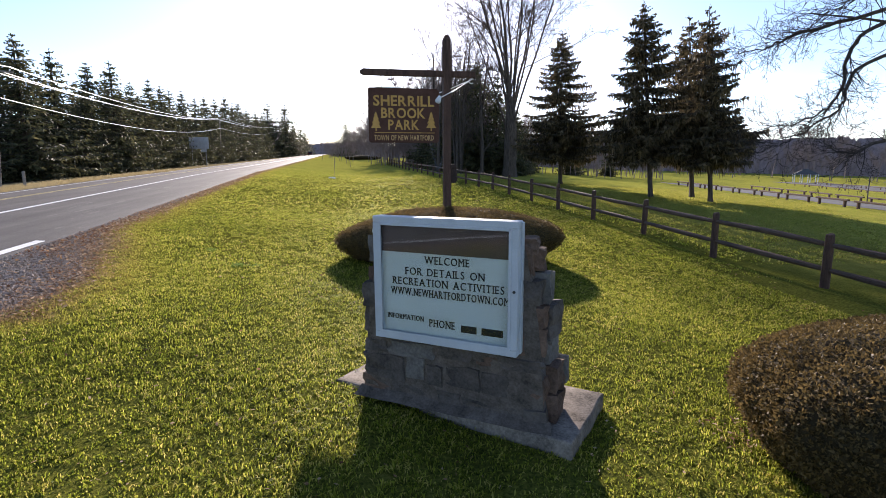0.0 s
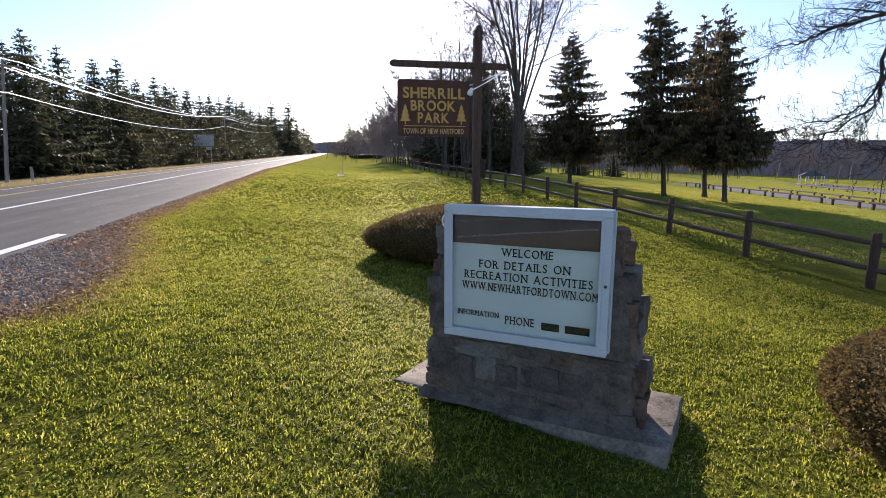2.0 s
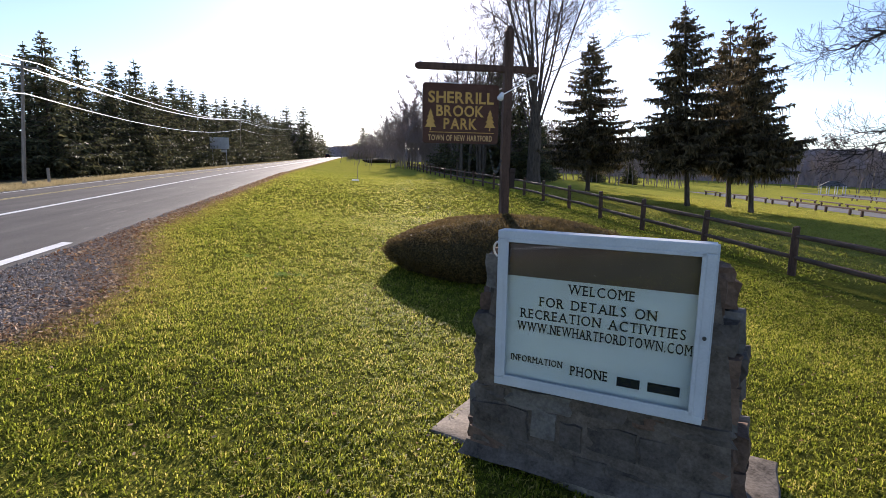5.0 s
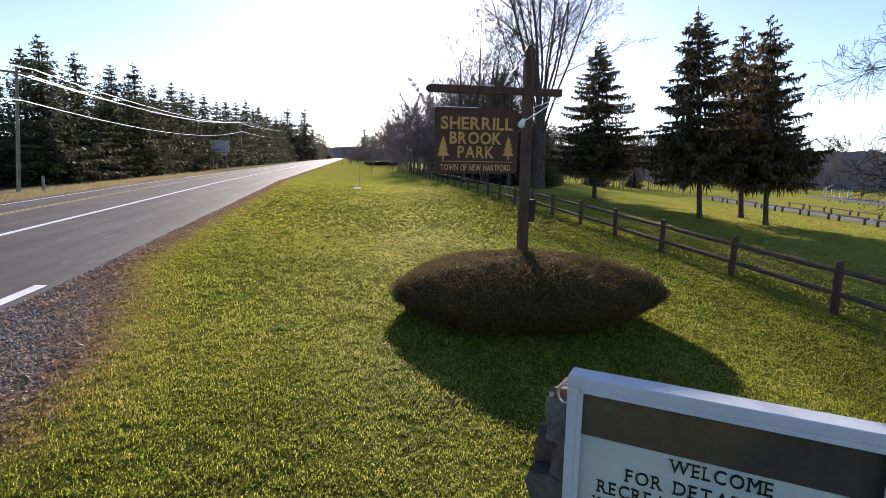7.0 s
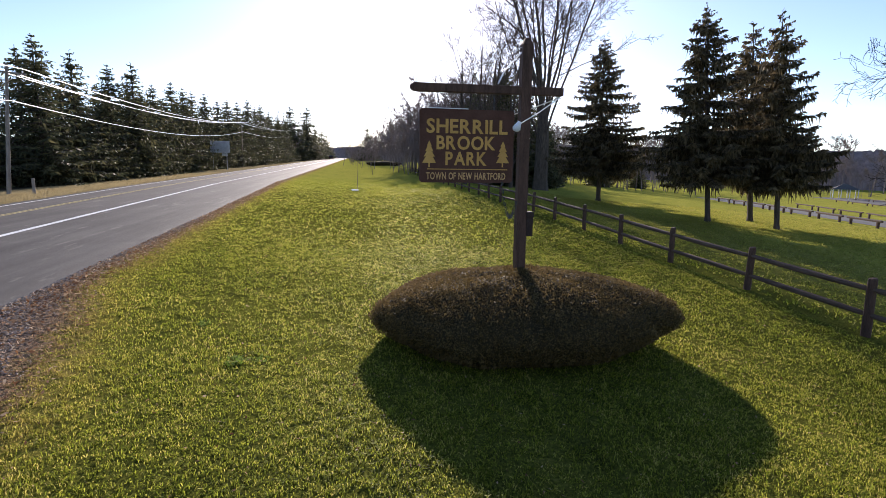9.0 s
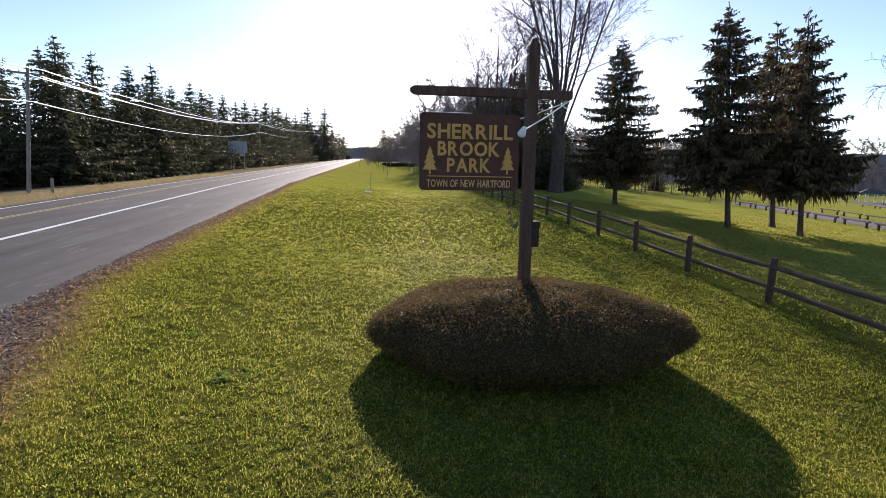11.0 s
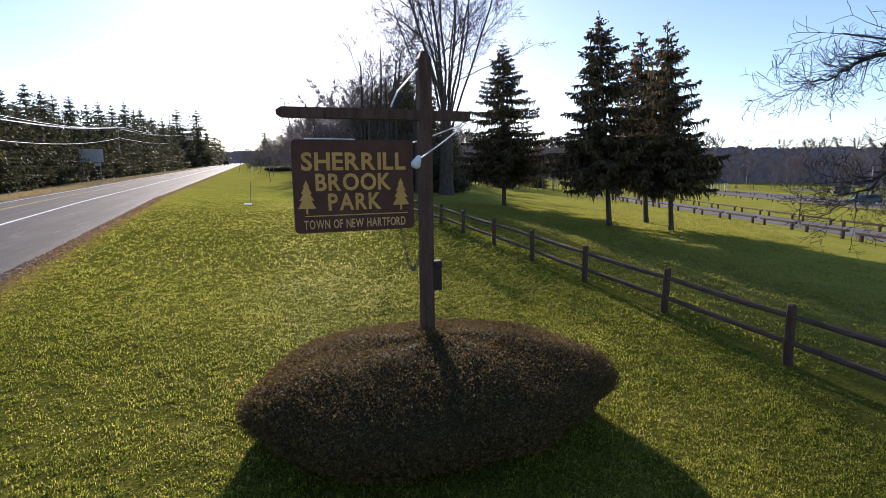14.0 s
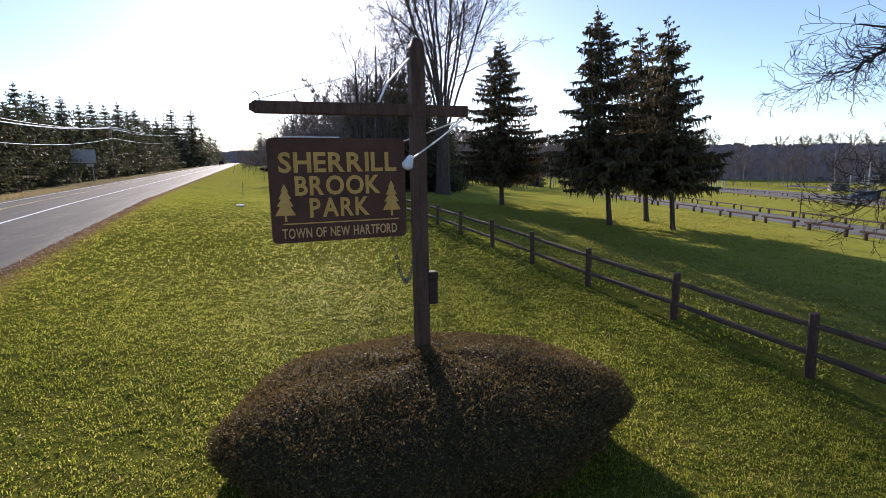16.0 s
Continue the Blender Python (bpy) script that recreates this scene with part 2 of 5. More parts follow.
M = {
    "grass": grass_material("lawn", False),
    "blade": grass_material("grass_blades", True),
    "asphalt": asphalt_material(),
    "line": plain("road_paint_white", (0.58, 0.58, 0.57), (0.86, 0.86, 0.84), 3, 0.55, 0.1),
    "yellow_line": plain("road_paint_yellow", (0.40, 0.32, 0.12), (0.66, 0.54, 0.22), 3, 0.55, 0.1),
    "gravel": plain("gravel", (0.15, 0.117, 0.095), (0.50, 0.42, 0.35), 14, 0.9, 0.4, 90),
    "alu": plain("painted_aluminium", (0.40, 0.43, 0.46), (0.54, 0.57, 0.60), 4, 0.42, 0.03, 90),
    "letterboard": plain("letterboard", (0.48, 0.54, 0.54), (0.58, 0.64, 0.63), 2, 0.5, 0.03, 40),
    "header": plain("brown_header", (0.045, 0.032, 0.03), (0.075, 0.055, 0.05), 3, 0.4, 0.0),
    "letter": plain("black_letter", (0.010, 0.011, 0.014), (0.022, 0.024, 0.028), 20, 0.85, 0.0),
    "stone": plain("field_stone", (0.038, 0.031, 0.027), (0.145, 0.122, 0.105), 5, 0.85, 0.6, 45, dist=0.02),
    "stone_brown": plain("brown_stone", (0.05, 0.032, 0.024), (0.20, 0.13, 0.095), 5, 0.85, 0.6, 45, dist=0.02),
    "stone_pale": plain("pale_field_stone", (0.075, 0.068, 0.062), (0.22, 0.20, 0.18), 5, 0.85, 0.6, 45, dist=0.02),
    "mortar": plain("mortar", (0.048, 0.038, 0.031), (0.17, 0.14, 0.115), 9, 0.9, 0.6, 60, dist=0.01),
    "concrete": plain("concrete", (0.045, 0.036, 0.028), (0.34, 0.285, 0.23), 5, 0.85, 0.4, 50, dist=0.01),
    "post": plain("brown_stained_wood", (0.045, 0.027, 0.020), (0.12, 0.070, 0.052), 5, 0.7, 0.4, 40, stretch=(4, 4, 0.6)),
    "rail": plain("weathered_rail", (0.045, 0.03, 0.024), (0.15, 0.10, 0.075), 4, 0.75, 0.4, 40, stretch=(4, 0.5, 4)),
    "board": plain("brown_sign_paint", (0.066, 0.030, 0.021), (0.108, 0.053, 0.038), 4, 0.68, 0.08, 60),
    "gold": plain("yellow_sign_paint", (0.44, 0.235, 0.055), (0.60, 0.345, 0.095), 6, 0.6, 0.05, 60),
    "cream": plain("cream_sign_paint", (0.46, 0.275, 0.115), (0.60, 0.37, 0.165), 6, 0.6, 0.05, 60),
    "steel": plain("galvanised_steel", (0.45, 0.46, 0.47), (0.68, 0.69, 0.70), 8, 0.32, 0.05, 70, metal=0.9),
    # sun glint on the lamp stems is put into this paler base colour
    "conduit": plain("glint_conduit", (0.78, 0.78, 0.78), (0.9, 0.9, 0.89), 8, 0.38, 0.03, 70, metal=0.5),
    "dark_steel": plain("dark_steel", (0.03, 0.03, 0.032), (0.09, 0.09, 0.092), 8, 0.45, 0.1, 70, metal=0.6),
    "box": plain("brown_box", (0.03, 0.020, 0.017), (0.065, 0.045, 0.038), 6, 0.8, 0.05),
    "lamp_glass": plain("frosted_lamp", (0.62, 0.65, 0.68), (0.80, 0.82, 0.84), 6, 0.2, 0.0),
    "bark": plain("bark", (0.034, 0.026, 0.021), (0.125, 0.10, 0.084), 3, 0.9, 0.7, 25, stretch=(3, 3, 0.6), dist=0.03),
    "dark_twig": plain("dark_twigs", (0.022, 0.018, 0.016), (0.065, 0.052, 0.046), 2, 0.85, 0.0),
    "twig": plain("twigs", (0.06, 0.047, 0.042), (0.17, 0.135, 0.115), 2, 0.85, 0.0),
    "spruce": foliage("spruce_needles", (0.052, 0.043, 0.026), (0.115, 0.090, 0.050), (0.22, 0.165, 0.092), 0.36),
    "spruce_row": foliage("roadside_spruce_needles", (0.040, 0.045, 0.025), (0.080, 0.086, 0.044), (0.15, 0.135, 0.066), 0.32),
    "hedge": foliage("hedge_leaves", (0.070, 0.048, 0.019), (0.130, 0.090, 0.034), (0.225, 0.155, 0.062), 0.34, 0.58, 1.6),
    "hedge_core": plain("hedge_dark_core", (0.026, 0.020, 0.010), (0.075, 0.055, 0.026), 9, 0.9, 0.5, 50),
    # far wood tones lightened, the haze is put into their colour
    "far_wood": plain("hazy_distant_twigs", (0.14, 0.110, 0.105), (0.32, 0.255, 0.245), 0.05, 0.95, 0.0, 0.6),
    "far_thicket": plain("hazy_distant_thicket", (0.14, 0.108, 0.103), (0.34, 0.27, 0.255), 0.5, 0.95, 0.0, 2.2, stretch=(1, 1, 0.12)),
    "weed": foliage("weed_leaves", (0.08, 0.13, 0.02), (0.15, 0.22, 0.035), (0.30, 0.36, 0.10), 0.5, 0.55),
    "dead_leaf": foliage("fallen_leaves", (0.14, 0.06, 0.03), (0.30, 0.17, 0.09), (0.58, 0.44, 0.30), 0.3, 0.7),
    "wire": plain("power_line", (0.55, 0.55, 0.56), (0.75, 0.75, 0.76), 1, 0.3, 0.0, metal=0.9),
    "pole_wood": plain("grey_pole_wood", (0.13, 0.11, 0.095), (0.32, 0.28, 0.24), 3, 0.85, 0.3, 30, stretch=(4, 4, 0.4)),
    "sign_back": plain("sign_back_metal", (0.32, 0.34, 0.36), (0.46, 0.48, 0.50), 2, 0.45, 0.05, metal=0.4),
    "white": plain("white_paint", (0.62, 0.62, 0.62), (0.82, 0.82, 0.81), 4, 0.55, 0.05),
    "roof": plain("grey_roof", (0.07, 0.068, 0.068), (0.14, 0.135, 0.13), 4, 0.9, 0.2),
    "lot": plain("pale_asphalt", (0.095, 0.09, 0.085), (0.165, 0.157, 0.148), 0.4, 0.8, 0.1, 8),
    "car_paint": plain("dark_car_paint", (0.02, 0.015, 0.018), (0.035, 0.025, 0.028), 2, 0.2, 0.0, metal=0.4),
    "car_blue": plain("blue_grey_car_paint", (0.05, 0.07, 0.10), (0.07, 0.09, 0.13), 2, 0.2, 0.0, metal=0.5),
    "tyre": plain("tyre_rubber", (0.01, 0.01, 0.01), (0.03, 0.03, 0.03), 20, 0.85, 0.1),
    "car_glass": plain("car_glass", (0.01, 0.012, 0.014), (0.02, 0.022, 0.025), 2, 0.06, 0.0),
    "red_lens": plain("tail_lamp_lens", (0.25, 0.01, 0.01), (0.4, 0.02, 0.02), 9, 0.2, 0.0),
}


pane = Nodes("clear_glass")
pane.colour((0.95, 0.97, 0.96))
pane.rough(0.02)
pane.bsdf.inputs["Transmission Weight"].default_value, pane.bsdf.inputs["IOR"].default_value = 1.0, 1.45
M["glass"] = pane.m


# ---------------------------------------------------------------- mesh tools
def mesh_ob(name, verts, faces, material, parent=None, smooth=False):
    me = bpy.data.meshes.new(name)
    me.from_pydata(verts, [], faces)
    me.update()
    if smooth:
        me.polygons.foreach_set("use_smooth", [True] * len(me.polygons))
    me.materials.append(M[material])
    ob = new(name, me)
    ob.parent = parent
    return ob


def part(name, bm, material, parent, label="", smooth=False):
    me = bpy.data.meshes.new(name)
    bm.to_mesh(me)
    bm.free()
    if smooth:
        me.polygons.foreach_set("use_smooth", [True] * len(me.polygons))
    me.materials.append(M[material])
    ob = new(name, me)
    ob.parent = parent
    return tagged(ob, label)


def box(sx, sy, sz, at=(0, 0, 0), bevel=0.0, bm=None, rot=None):
    """A box of that size with its centre at the given place, its edges rounded."""
    made = bmesh.new()
    bmesh.ops.create_cube(made, size=1)
    bmesh.ops.scale(made, vec=(sx, sy, sz), verts=made.verts)
    if bevel:
        bmesh.ops.bevel(made, geom=made.edges[:], offset=bevel, segments=2, affect="EDGES", profile=0.5)
    m = Matrix.Translation(at) @ (rot.to_4x4() if rot else Matrix())
    bmesh.ops.transform(made, matrix=m, verts=made.verts)
    if bm is None:
        return made
    me = bpy.data.meshes.new("tmp")
    made.to_mesh(me)
    made.free()
    bm.from_mesh(me)
    bpy.data.meshes.remove(me)
    return bm


def rod(points, radius, sides=8, bm=None, caps=True):
    """A round bar along points; radius is one number or one a point."""
    bm = bm or bmesh.new()
    pts = [Vector(p) for p in points]
    rad = radius if isinstance(radius, (list, tuple)) else [radius] * len(pts)
    rings, side = [], None
    for k, p in enumerate(pts):
        d = (pts[min(k + 1, len(pts) - 1)] - pts[max(k - 1, 0)]).normalized()
        if side is None:
            side = d.orthogonal().normalized()
        side = (side - d * side.dot(d)).normalized()
        up = d.cross(side)
        rings.append([bm.verts.new(p + rad[k] * (math.cos(2 * math.pi * j / sides) * side + math.sin(2 * math.pi * j / sides) * up)) for j in range(sides)])
    for a, b in zip(rings, rings[1:]):
        for j in range(sides):
            bm.faces.new((a[j], a[(j + 1) % sides], b[(j + 1) % sides], b[j]))
    if caps:
        bm.faces.new(rings[0][::-1])
        bm.faces.new(rings[-1])
    return bm


def empty(name, m, label, category, group="", kind=""):
    ob = new(name)
    ob.matrix_world = m
    return tagged(ob, label, category, group, kind)


GLYPHS = {}
# where the feet and heads of the strokes sit: l, m, r for left, middle, right
SERIFS = {"A": ("lr", ""), "D": ("l", "l"), "E": ("l", "l"), "F": ("l", "l"), "H": ("lr", "lr"), "I": ("m", "m"), "L": ("l", "l"), "M": ("lr", "lr"), "N": ("l", "lr"), "P": ("l", "l"), "R": ("lr", "l"), "T": ("m", ""), "V": ("", "lr"), "W": ("", "lmr")}


def glyph(ch, bold):
    """Vertices and faces of one letter of the built-in font, its left edge at 0."""
    if (ch, bold) not in GLYPHS:
        cu = bpy.data.curves.new("glyph", "FONT")
        cu.body, cu.extrude, cu.offset, cu.resolution_u = ch, 0.5, bold, 3
        tmp = new("glyph", cu)
        me = bpy.data.meshes.new_from_object(tmp.evaluated_get(bpy.context.evaluated_depsgraph_get()))
        bpy.data.objects.remove(tmp)
        co = np.array([v.co for v in me.vertices])
        co[:, 0] -= co[:, 0].min()
        GLYPHS[ch, bold] = co, [tuple(p.vertices) for p in me.polygons]
        bpy.data.meshes.remove(me)
    return GLYPHS[ch, bold]


def lettering(body, width, height, at, material, parent, depth=0.004, bold=0.0, gap=0.06, serif=False):
    """A line of raised letters facing -y, its lower left corner at the given place, each letter a piece of its own."""
    cap = glyph("H", bold)[0][:, 1].max()
    places, x = [], 0.0
    for ch in body:
        if ch == " ":
            x += 0.30 + gap
            continue
        places.append((ch, x))
        x += glyph(ch, bold)[0][:, 0].max() + gap
    k, kz = width / (x - gap), height / cap
    for ch, x in places:
        co, faces = glyph(ch, bold)
        co, faces = co.copy(), list(faces)
        wide = co[:, 0].max()
        if serif and ch in SERIFS:
            for row, z0 in zip(SERIFS[ch], (0.0, cap - 0.055)):
                for mark in row:
                    cx = {"l": 0.05, "m": wide / 2, "r": wide - 0.05}[mark]
                    n = len(co)
                    corners = [(cx + sx * 0.13, z0 + sz * 0.055, y) for y in (-0.46, 0.46) for sx, sz in ((-1, 0), (1, 0), (1, 1), (-1, 1))]
                    co = np.vstack([co, corners])
                    faces += [tuple(n + i for i in f) for f in ((0, 3, 2, 1), (4, 5, 6, 7), (0, 1, 5, 4), (1, 2, 6, 5), (2, 3, 7, 6), (3, 0, 4, 7))]
        out = np.stack([at[0] + (x + co[:, 0]) * k, at[1] - co[:, 2] * 2 * depth, at[2] + co[:, 1] * kz], -1)
        mesh_ob("letter", out.tolist(), faces, material, parent)


def smooth_noise(x, y, z=0.0):
    return noise.noise(Vector((x, y, z)))


# ---------------------------------------------------------------- ground
ACROSS = ((-60, -1.5), (-21, -0.3), (-15.4, 0.12), (-9.3, 0.38), (-5.6, 0.50), (-4.6, 0.42), (0.5, 0.0), (7.6, -0.2), (20, -1.0), (45, -2.6), (75, -4.4), (130, -6.6), (250, -8.0))


BEND = 0.04


def swing(y):
    """How far the road has swung to the left at a distance."""
    return BEND * np.clip(np.asarray(y, float) - 10, 0, 32)


def ground_z(x, y):
    """Height of the land: it climbs along the road and falls away from the road's edge to the park."""
    u = x + swing(y) * np.interp(x, (-4, 0), (1, 0))
    park = 0.017 * np.clip(np.asarray(y, float) - 11, -10, 14) * np.interp(x, (2, 7), (0, 1))
    return np.interp(u, [a for a, _ in ACROSS], [b for _, b in ACROSS]) + 0.024 * (np.clip(y, -30, 300) - 4) + park


ROAD_EDGE, ROAD_FAR = -5.25, -15.9


def gz(x, y):
    return float(ground_z(x, y))


def spread(edges, steps):
    out = []
    for (a, b), s in zip(zip(edges, edges[1:]), steps):
        out += list(np.arange(a, b, s))
    return out + [edges[-1]]


def sheet(name, xs, ys, zfun, material, label, category=""):
    X, Y = np.meshgrid(np.array(xs, float), np.array(ys, float))
    X = X - swing(Y) * np.interp(X, (-60, -30, -4, 0), (0, 1, 1, 0))
    Z = zfun(X, Y)
    verts = np.stack([X, Y, Z], -1).reshape(-1, 3).tolist()
    w = len(xs)
    faces = [(j * w + i, j * w + i + 1, (j + 1) * w + i + 1, (j + 1) * w + i) for j in range(len(ys) - 1) for i in range(w - 1)]
    return tagged(mesh_ob(name, verts, faces, material, smooth=True), label, category, kind="structure")


def land(X, Y):
    Z = ground_z(X, Y)
    U = X + swing(Y)
    road = (U < ROAD_EDGE - 0.15) & (U > ROAD_FAR + 0.15)
    Z = Z - 0.10 * road
    near = np.exp(-((X - 1) ** 2 + (Y - 8) ** 2) / 900)
    off = np.clip(np.maximum(U - ROAD_EDGE - 0.2, ROAD_FAR - 0.2 - U), 0, 1)
    return Z + np.where(road, 0, 0.02 * off * near * (np.sin(1.3 * X + 0.7 * Y) + np.sin(0.9 * Y - 0.6 * X + 1)))


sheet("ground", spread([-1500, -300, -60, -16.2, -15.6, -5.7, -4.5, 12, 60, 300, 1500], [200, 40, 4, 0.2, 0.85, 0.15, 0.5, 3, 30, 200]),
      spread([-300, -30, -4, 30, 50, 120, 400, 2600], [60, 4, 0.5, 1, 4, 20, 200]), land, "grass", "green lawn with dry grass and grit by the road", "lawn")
sheet("road", spread([ROAD_FAR, -15.4, -12.5, -9.3, -5.6, ROAD_EDGE], [0.25, 1.45, 1.6, 1.85, 0.175]), spread([-60, 10, 50, 300, 900], [5, 2, 10, 60]),
      lambda X, Y: ground_z(X, Y) + 0.004, "asphalt", "worn grey asphalt two-lane road with wide shoulder", "road")


def stripe(name, x, width, y0, y1, material, label, lift=0.012):
    ys = spread([y0, y1], [5.0])
    edges = [(x + s * width / 2 - float(swing(y)), y) for y in ys for s in (-1, 1)]
    verts = [(a, b, gz(a, b) + lift) for a, b in edges]
    faces = [(2 * k, 2 * k + 1, 2 * k + 3, 2 * k + 2) for k in range(len(ys) - 1)]
    tagged(mesh_ob(name, verts, faces, material), label, "road marking", kind="structure")


stripe("edge_line_near", -9.3, 0.23, -60, 600, "line", "solid white edge line painted on asphalt")
stripe("edge_line_far", -15.0, 0.17, -60, 600, "line", "solid white edge line on the far side")
stripe("centre_line_a", -12.45, 0.10, -60, 600, "yellow_line", "yellow centre line painted on asphalt")
stripe("centre_line_b", -12.67, 0.10, -60, 600, "yellow_line", "yellow centre line painted on asphalt")
stripe("driveway_line", -5.50, 0.16, -40, 10.1, "line", "white line along the shoulder ending at the driveway")

# ---------------------------------------------------------------- message board on its stone pier
MB = pose(0.446, 3.416, 0.0, 0, 0, -36.3)
W, Z0, Z1, DEEP = 1.149, 0.619, 1.573, 0.11      # cabinet: width, lower and upper edge, depth
cab = empty("message_board", MB, "white aluminium message board cabinet with black letters on stone pier", "sign")
HW = W / 2
BAR = 0.049
part("frame_top", box(W, DEEP, BAR, (0, DEEP / 2, Z1 - BAR / 2), 0.006), "alu", cab)
part("frame_bottom", box(W, DEEP, BAR, (0, DEEP / 2, Z0 + BAR / 2), 0.006), "alu", cab)
for s in (-1, 1):
    part("frame_side", box(BAR, DEEP, Z1 - Z0 - 2 * BAR, (s * (HW - BAR / 2), DEEP / 2, (Z0 + Z1) / 2), 0.006), "alu", cab)
# inner door lip, a little proud of the frame
lip = bmesh.new()
for s in (-1, 1):
    box(0.022, 0.012, Z1 - Z0 - 2 * BAR + 0.01, (s * (HW - BAR - 0.008), 0.002, (Z0 + Z1) / 2), 0.003, lip)
    box(W - 2 * BAR, 0.012, 0.022, (0, 0.002, (Z0 + BAR + 0.008) if s < 0 else (Z1 - BAR - 0.008)), 0.003, lip)
part("door_lip", lip, "alu", cab, "raised aluminium lip of the glass door")
part("backing", box(W - 2 * BAR, 0.02, Z1 - Z0 - 2 * BAR, (0, 0.06, (Z0 + Z1) / 2)), "letterboard", cab, "pale green-white letter panel")
part("header_panel", box(W - 2 * BAR - 0.005, 0.008, 0.222, (0, 0.0455, Z1 - BAR - 0.111)), "header", cab, "dark brown header panel")
glass = part("glass_pane", box(W - 2 * BAR, 0.004, Z1 - Z0 - 2 * BAR, (0, 0.020, (Z0 + Z1) / 2)), "glass", cab, "clear glass door pane")
glass.visible_shadow = False
part("side_flange", box(0.012, 0.05, Z1 - Z0 - 0.02, (HW + 0.006, 0.085, (Z0 + Z1) / 2), 0.002), "alu", cab, "thin mounting flange")
part("hook", rod([(-HW - 0.03 + 0.03 * math.cos(a), 0.10, Z1 - 0.13 + 0.045 * math.sin(a)) for a in np.linspace(0.6, 5.4, 10)], 0.007, 6), "steel", cab, "bent metal hook")
lock = bmesh.new()
bmesh.ops.create_cone(lock, cap_ends=True, segments=14, radius1=0.011, radius2=0.009, depth=0.012, matrix=Matrix.Translation((HW - BAR / 2, -0.005, Z0 + 0.47)) @ Matrix.Rotation(radians(90), 4, "X"))
part("lock", lock, "dark_steel", cab, "small round lock")
H = Z1 - Z0


def message(body, u0, u1, v, cap):
    lettering(body, (u1 - u0) * W, cap, (-HW + u0 * W, 0.046, Z1 - v * H - cap / 2), "letter", cab, 0.003, 0.0, 0.17, True)


message("WELCOME", 0.365, 0.675, 0.335, 0.056)
message("FOR DETAILS ON", 0.222, 0.777, 0.432, 0.056)
message("RECREATION ACTIVITIES", 0.125, 0.905, 0.517, 0.056)
message("WWW.NEWHARTFORDTOWN.COM", 0.11, 0.935, 0.602, 0.056)
message("INFORMATION", 0.08, 0.352, 0.815, 0.038)
message("PHONE", 0.395, 0.575, 0.838, 0.056)
for u0, u1 in ((0.62, 0.725), (0.76, 0.90)):
    part("number_bar", box((u1 - u0) * W, 0.006, 0.052, (-HW + (u0 + u1) / 2 * W, 0.046, Z1 - 0.852 * H)), "letter", cab, "plain black bar for a number")

# concrete base slab
slab = bmesh.new()
box(2.13, 0.90, 0.15, (0.0, 0.0, 0.0), 0.015, slab)
bmesh.ops.subdivide_edges(slab, edges=[e for e in slab.edges if e.calc_length() > 0.5], cuts=10, use_grid_fill=True)
for v in slab.verts:
    v.co += 0.012 * Vector((smooth_noise(v.co.x * 5, v.co.y * 5), smooth_noise(v.co.y * 6, v.co.x * 4, 3), 0.5 * smooth_noise(v.co.x * 7, v.co.y * 7, 7)))
base = part("base_slab", slab, "concrete", None, "", True)
base.matrix_world = pose(0.74, 3.875, 0.0, 0, 0, -42)
tagged(base, "weathered concrete slab set in the lawn", "slab")

# stone pier: a mortar core with rough blocks laid in it, the cabinet hung on its front
pier = empty("stone_pier", MB, "rough grey and brown field stone pier with mortar joints", "pier")
random.seed(5)
FRONT = 0.112


def pier_half(z):
    """Half width of the pier at a height."""
    return float(np.interp(z, (0, 0.2, 0.6, 0.95, 1.15, 1.42), (0.80, 0.785, 0.755, 0.715, 0.67, 0.625)))


def pier_back(z):
    return float(np.interp(z, (0, 0.5, 1.42), (0.56, 0.52, 0.33)))


core = bmesh.new()
LEV, ROUND = 12, 24
prev = None
for k in range(LEV + 1):
    z = 0.05 + 1.33 * k / LEV
    h, bk = pier_half(z) - 0.035, pier_back(z) - 0.03
    ring = []
    for j in range(ROUND):
        f = j / ROUND * 4
        x, y = ((-h + 2 * h * f, FRONT) if f < 1 else (h, FRONT + (bk - FRONT) * (f - 1)) if f < 2 else (h - 2 * h * (f - 2), bk) if f < 3 else (-h, bk + (FRONT - bk) * (f - 3)))
        rough = 0.012 * smooth_noise(7 * x, 7 * y, 7 * z)
        ring.append(core.verts.new((x * (1 + rough), y + rough * (1 if f < 1 else 0), z)))
    if prev:
        for j in range(ROUND):
            core.faces.new((prev[j], prev[(j + 1) % ROUND], ring[(j + 1) % ROUND], ring[j]))
    prev = ring
core.faces.new(prev)
part("core", core, "mortar", pier, "grey mortar core")


def stone(sx, sy, sz, at, turn, tone):
    bm = bmesh.new()
    bmesh.ops.create_cube(bm, size=1)
    bmesh.ops.subdivide_edges(bm, edges=bm.edges[:], cuts=2, use_grid_fill=True)
    seed = random.uniform(0, 90)
    for v in bm.verts:
        c = v.co.copy()
        r = max(abs(c.x), abs(c.y), abs(c.z)) / max(c.length, 1e-6)
        v.co = c * (0.84 + 0.16 * r) * 1.03
        v.co += 0.16 * Vector((smooth_noise(c.x * 2 + seed, c.y * 2, c.z * 2), smooth_noise(c.y * 2, c.z * 2 + seed, c.x * 2), smooth_noise(c.z * 2, c.x * 2, c.y * 2 + seed)))
        v.co = Vector((v.co.x * sx, v.co.y * sy, v.co.z * sz))
    bmesh.ops.transform(bm, matrix=Matrix.Translation(at) @ Matrix.Rotation(turn, 4, "Z"), verts=bm.verts)
    part("stone", bm, tone, pier, "", False)


def tone():
    return random.choice(("stone", "stone", "stone", "stone_pale", "stone_brown"))


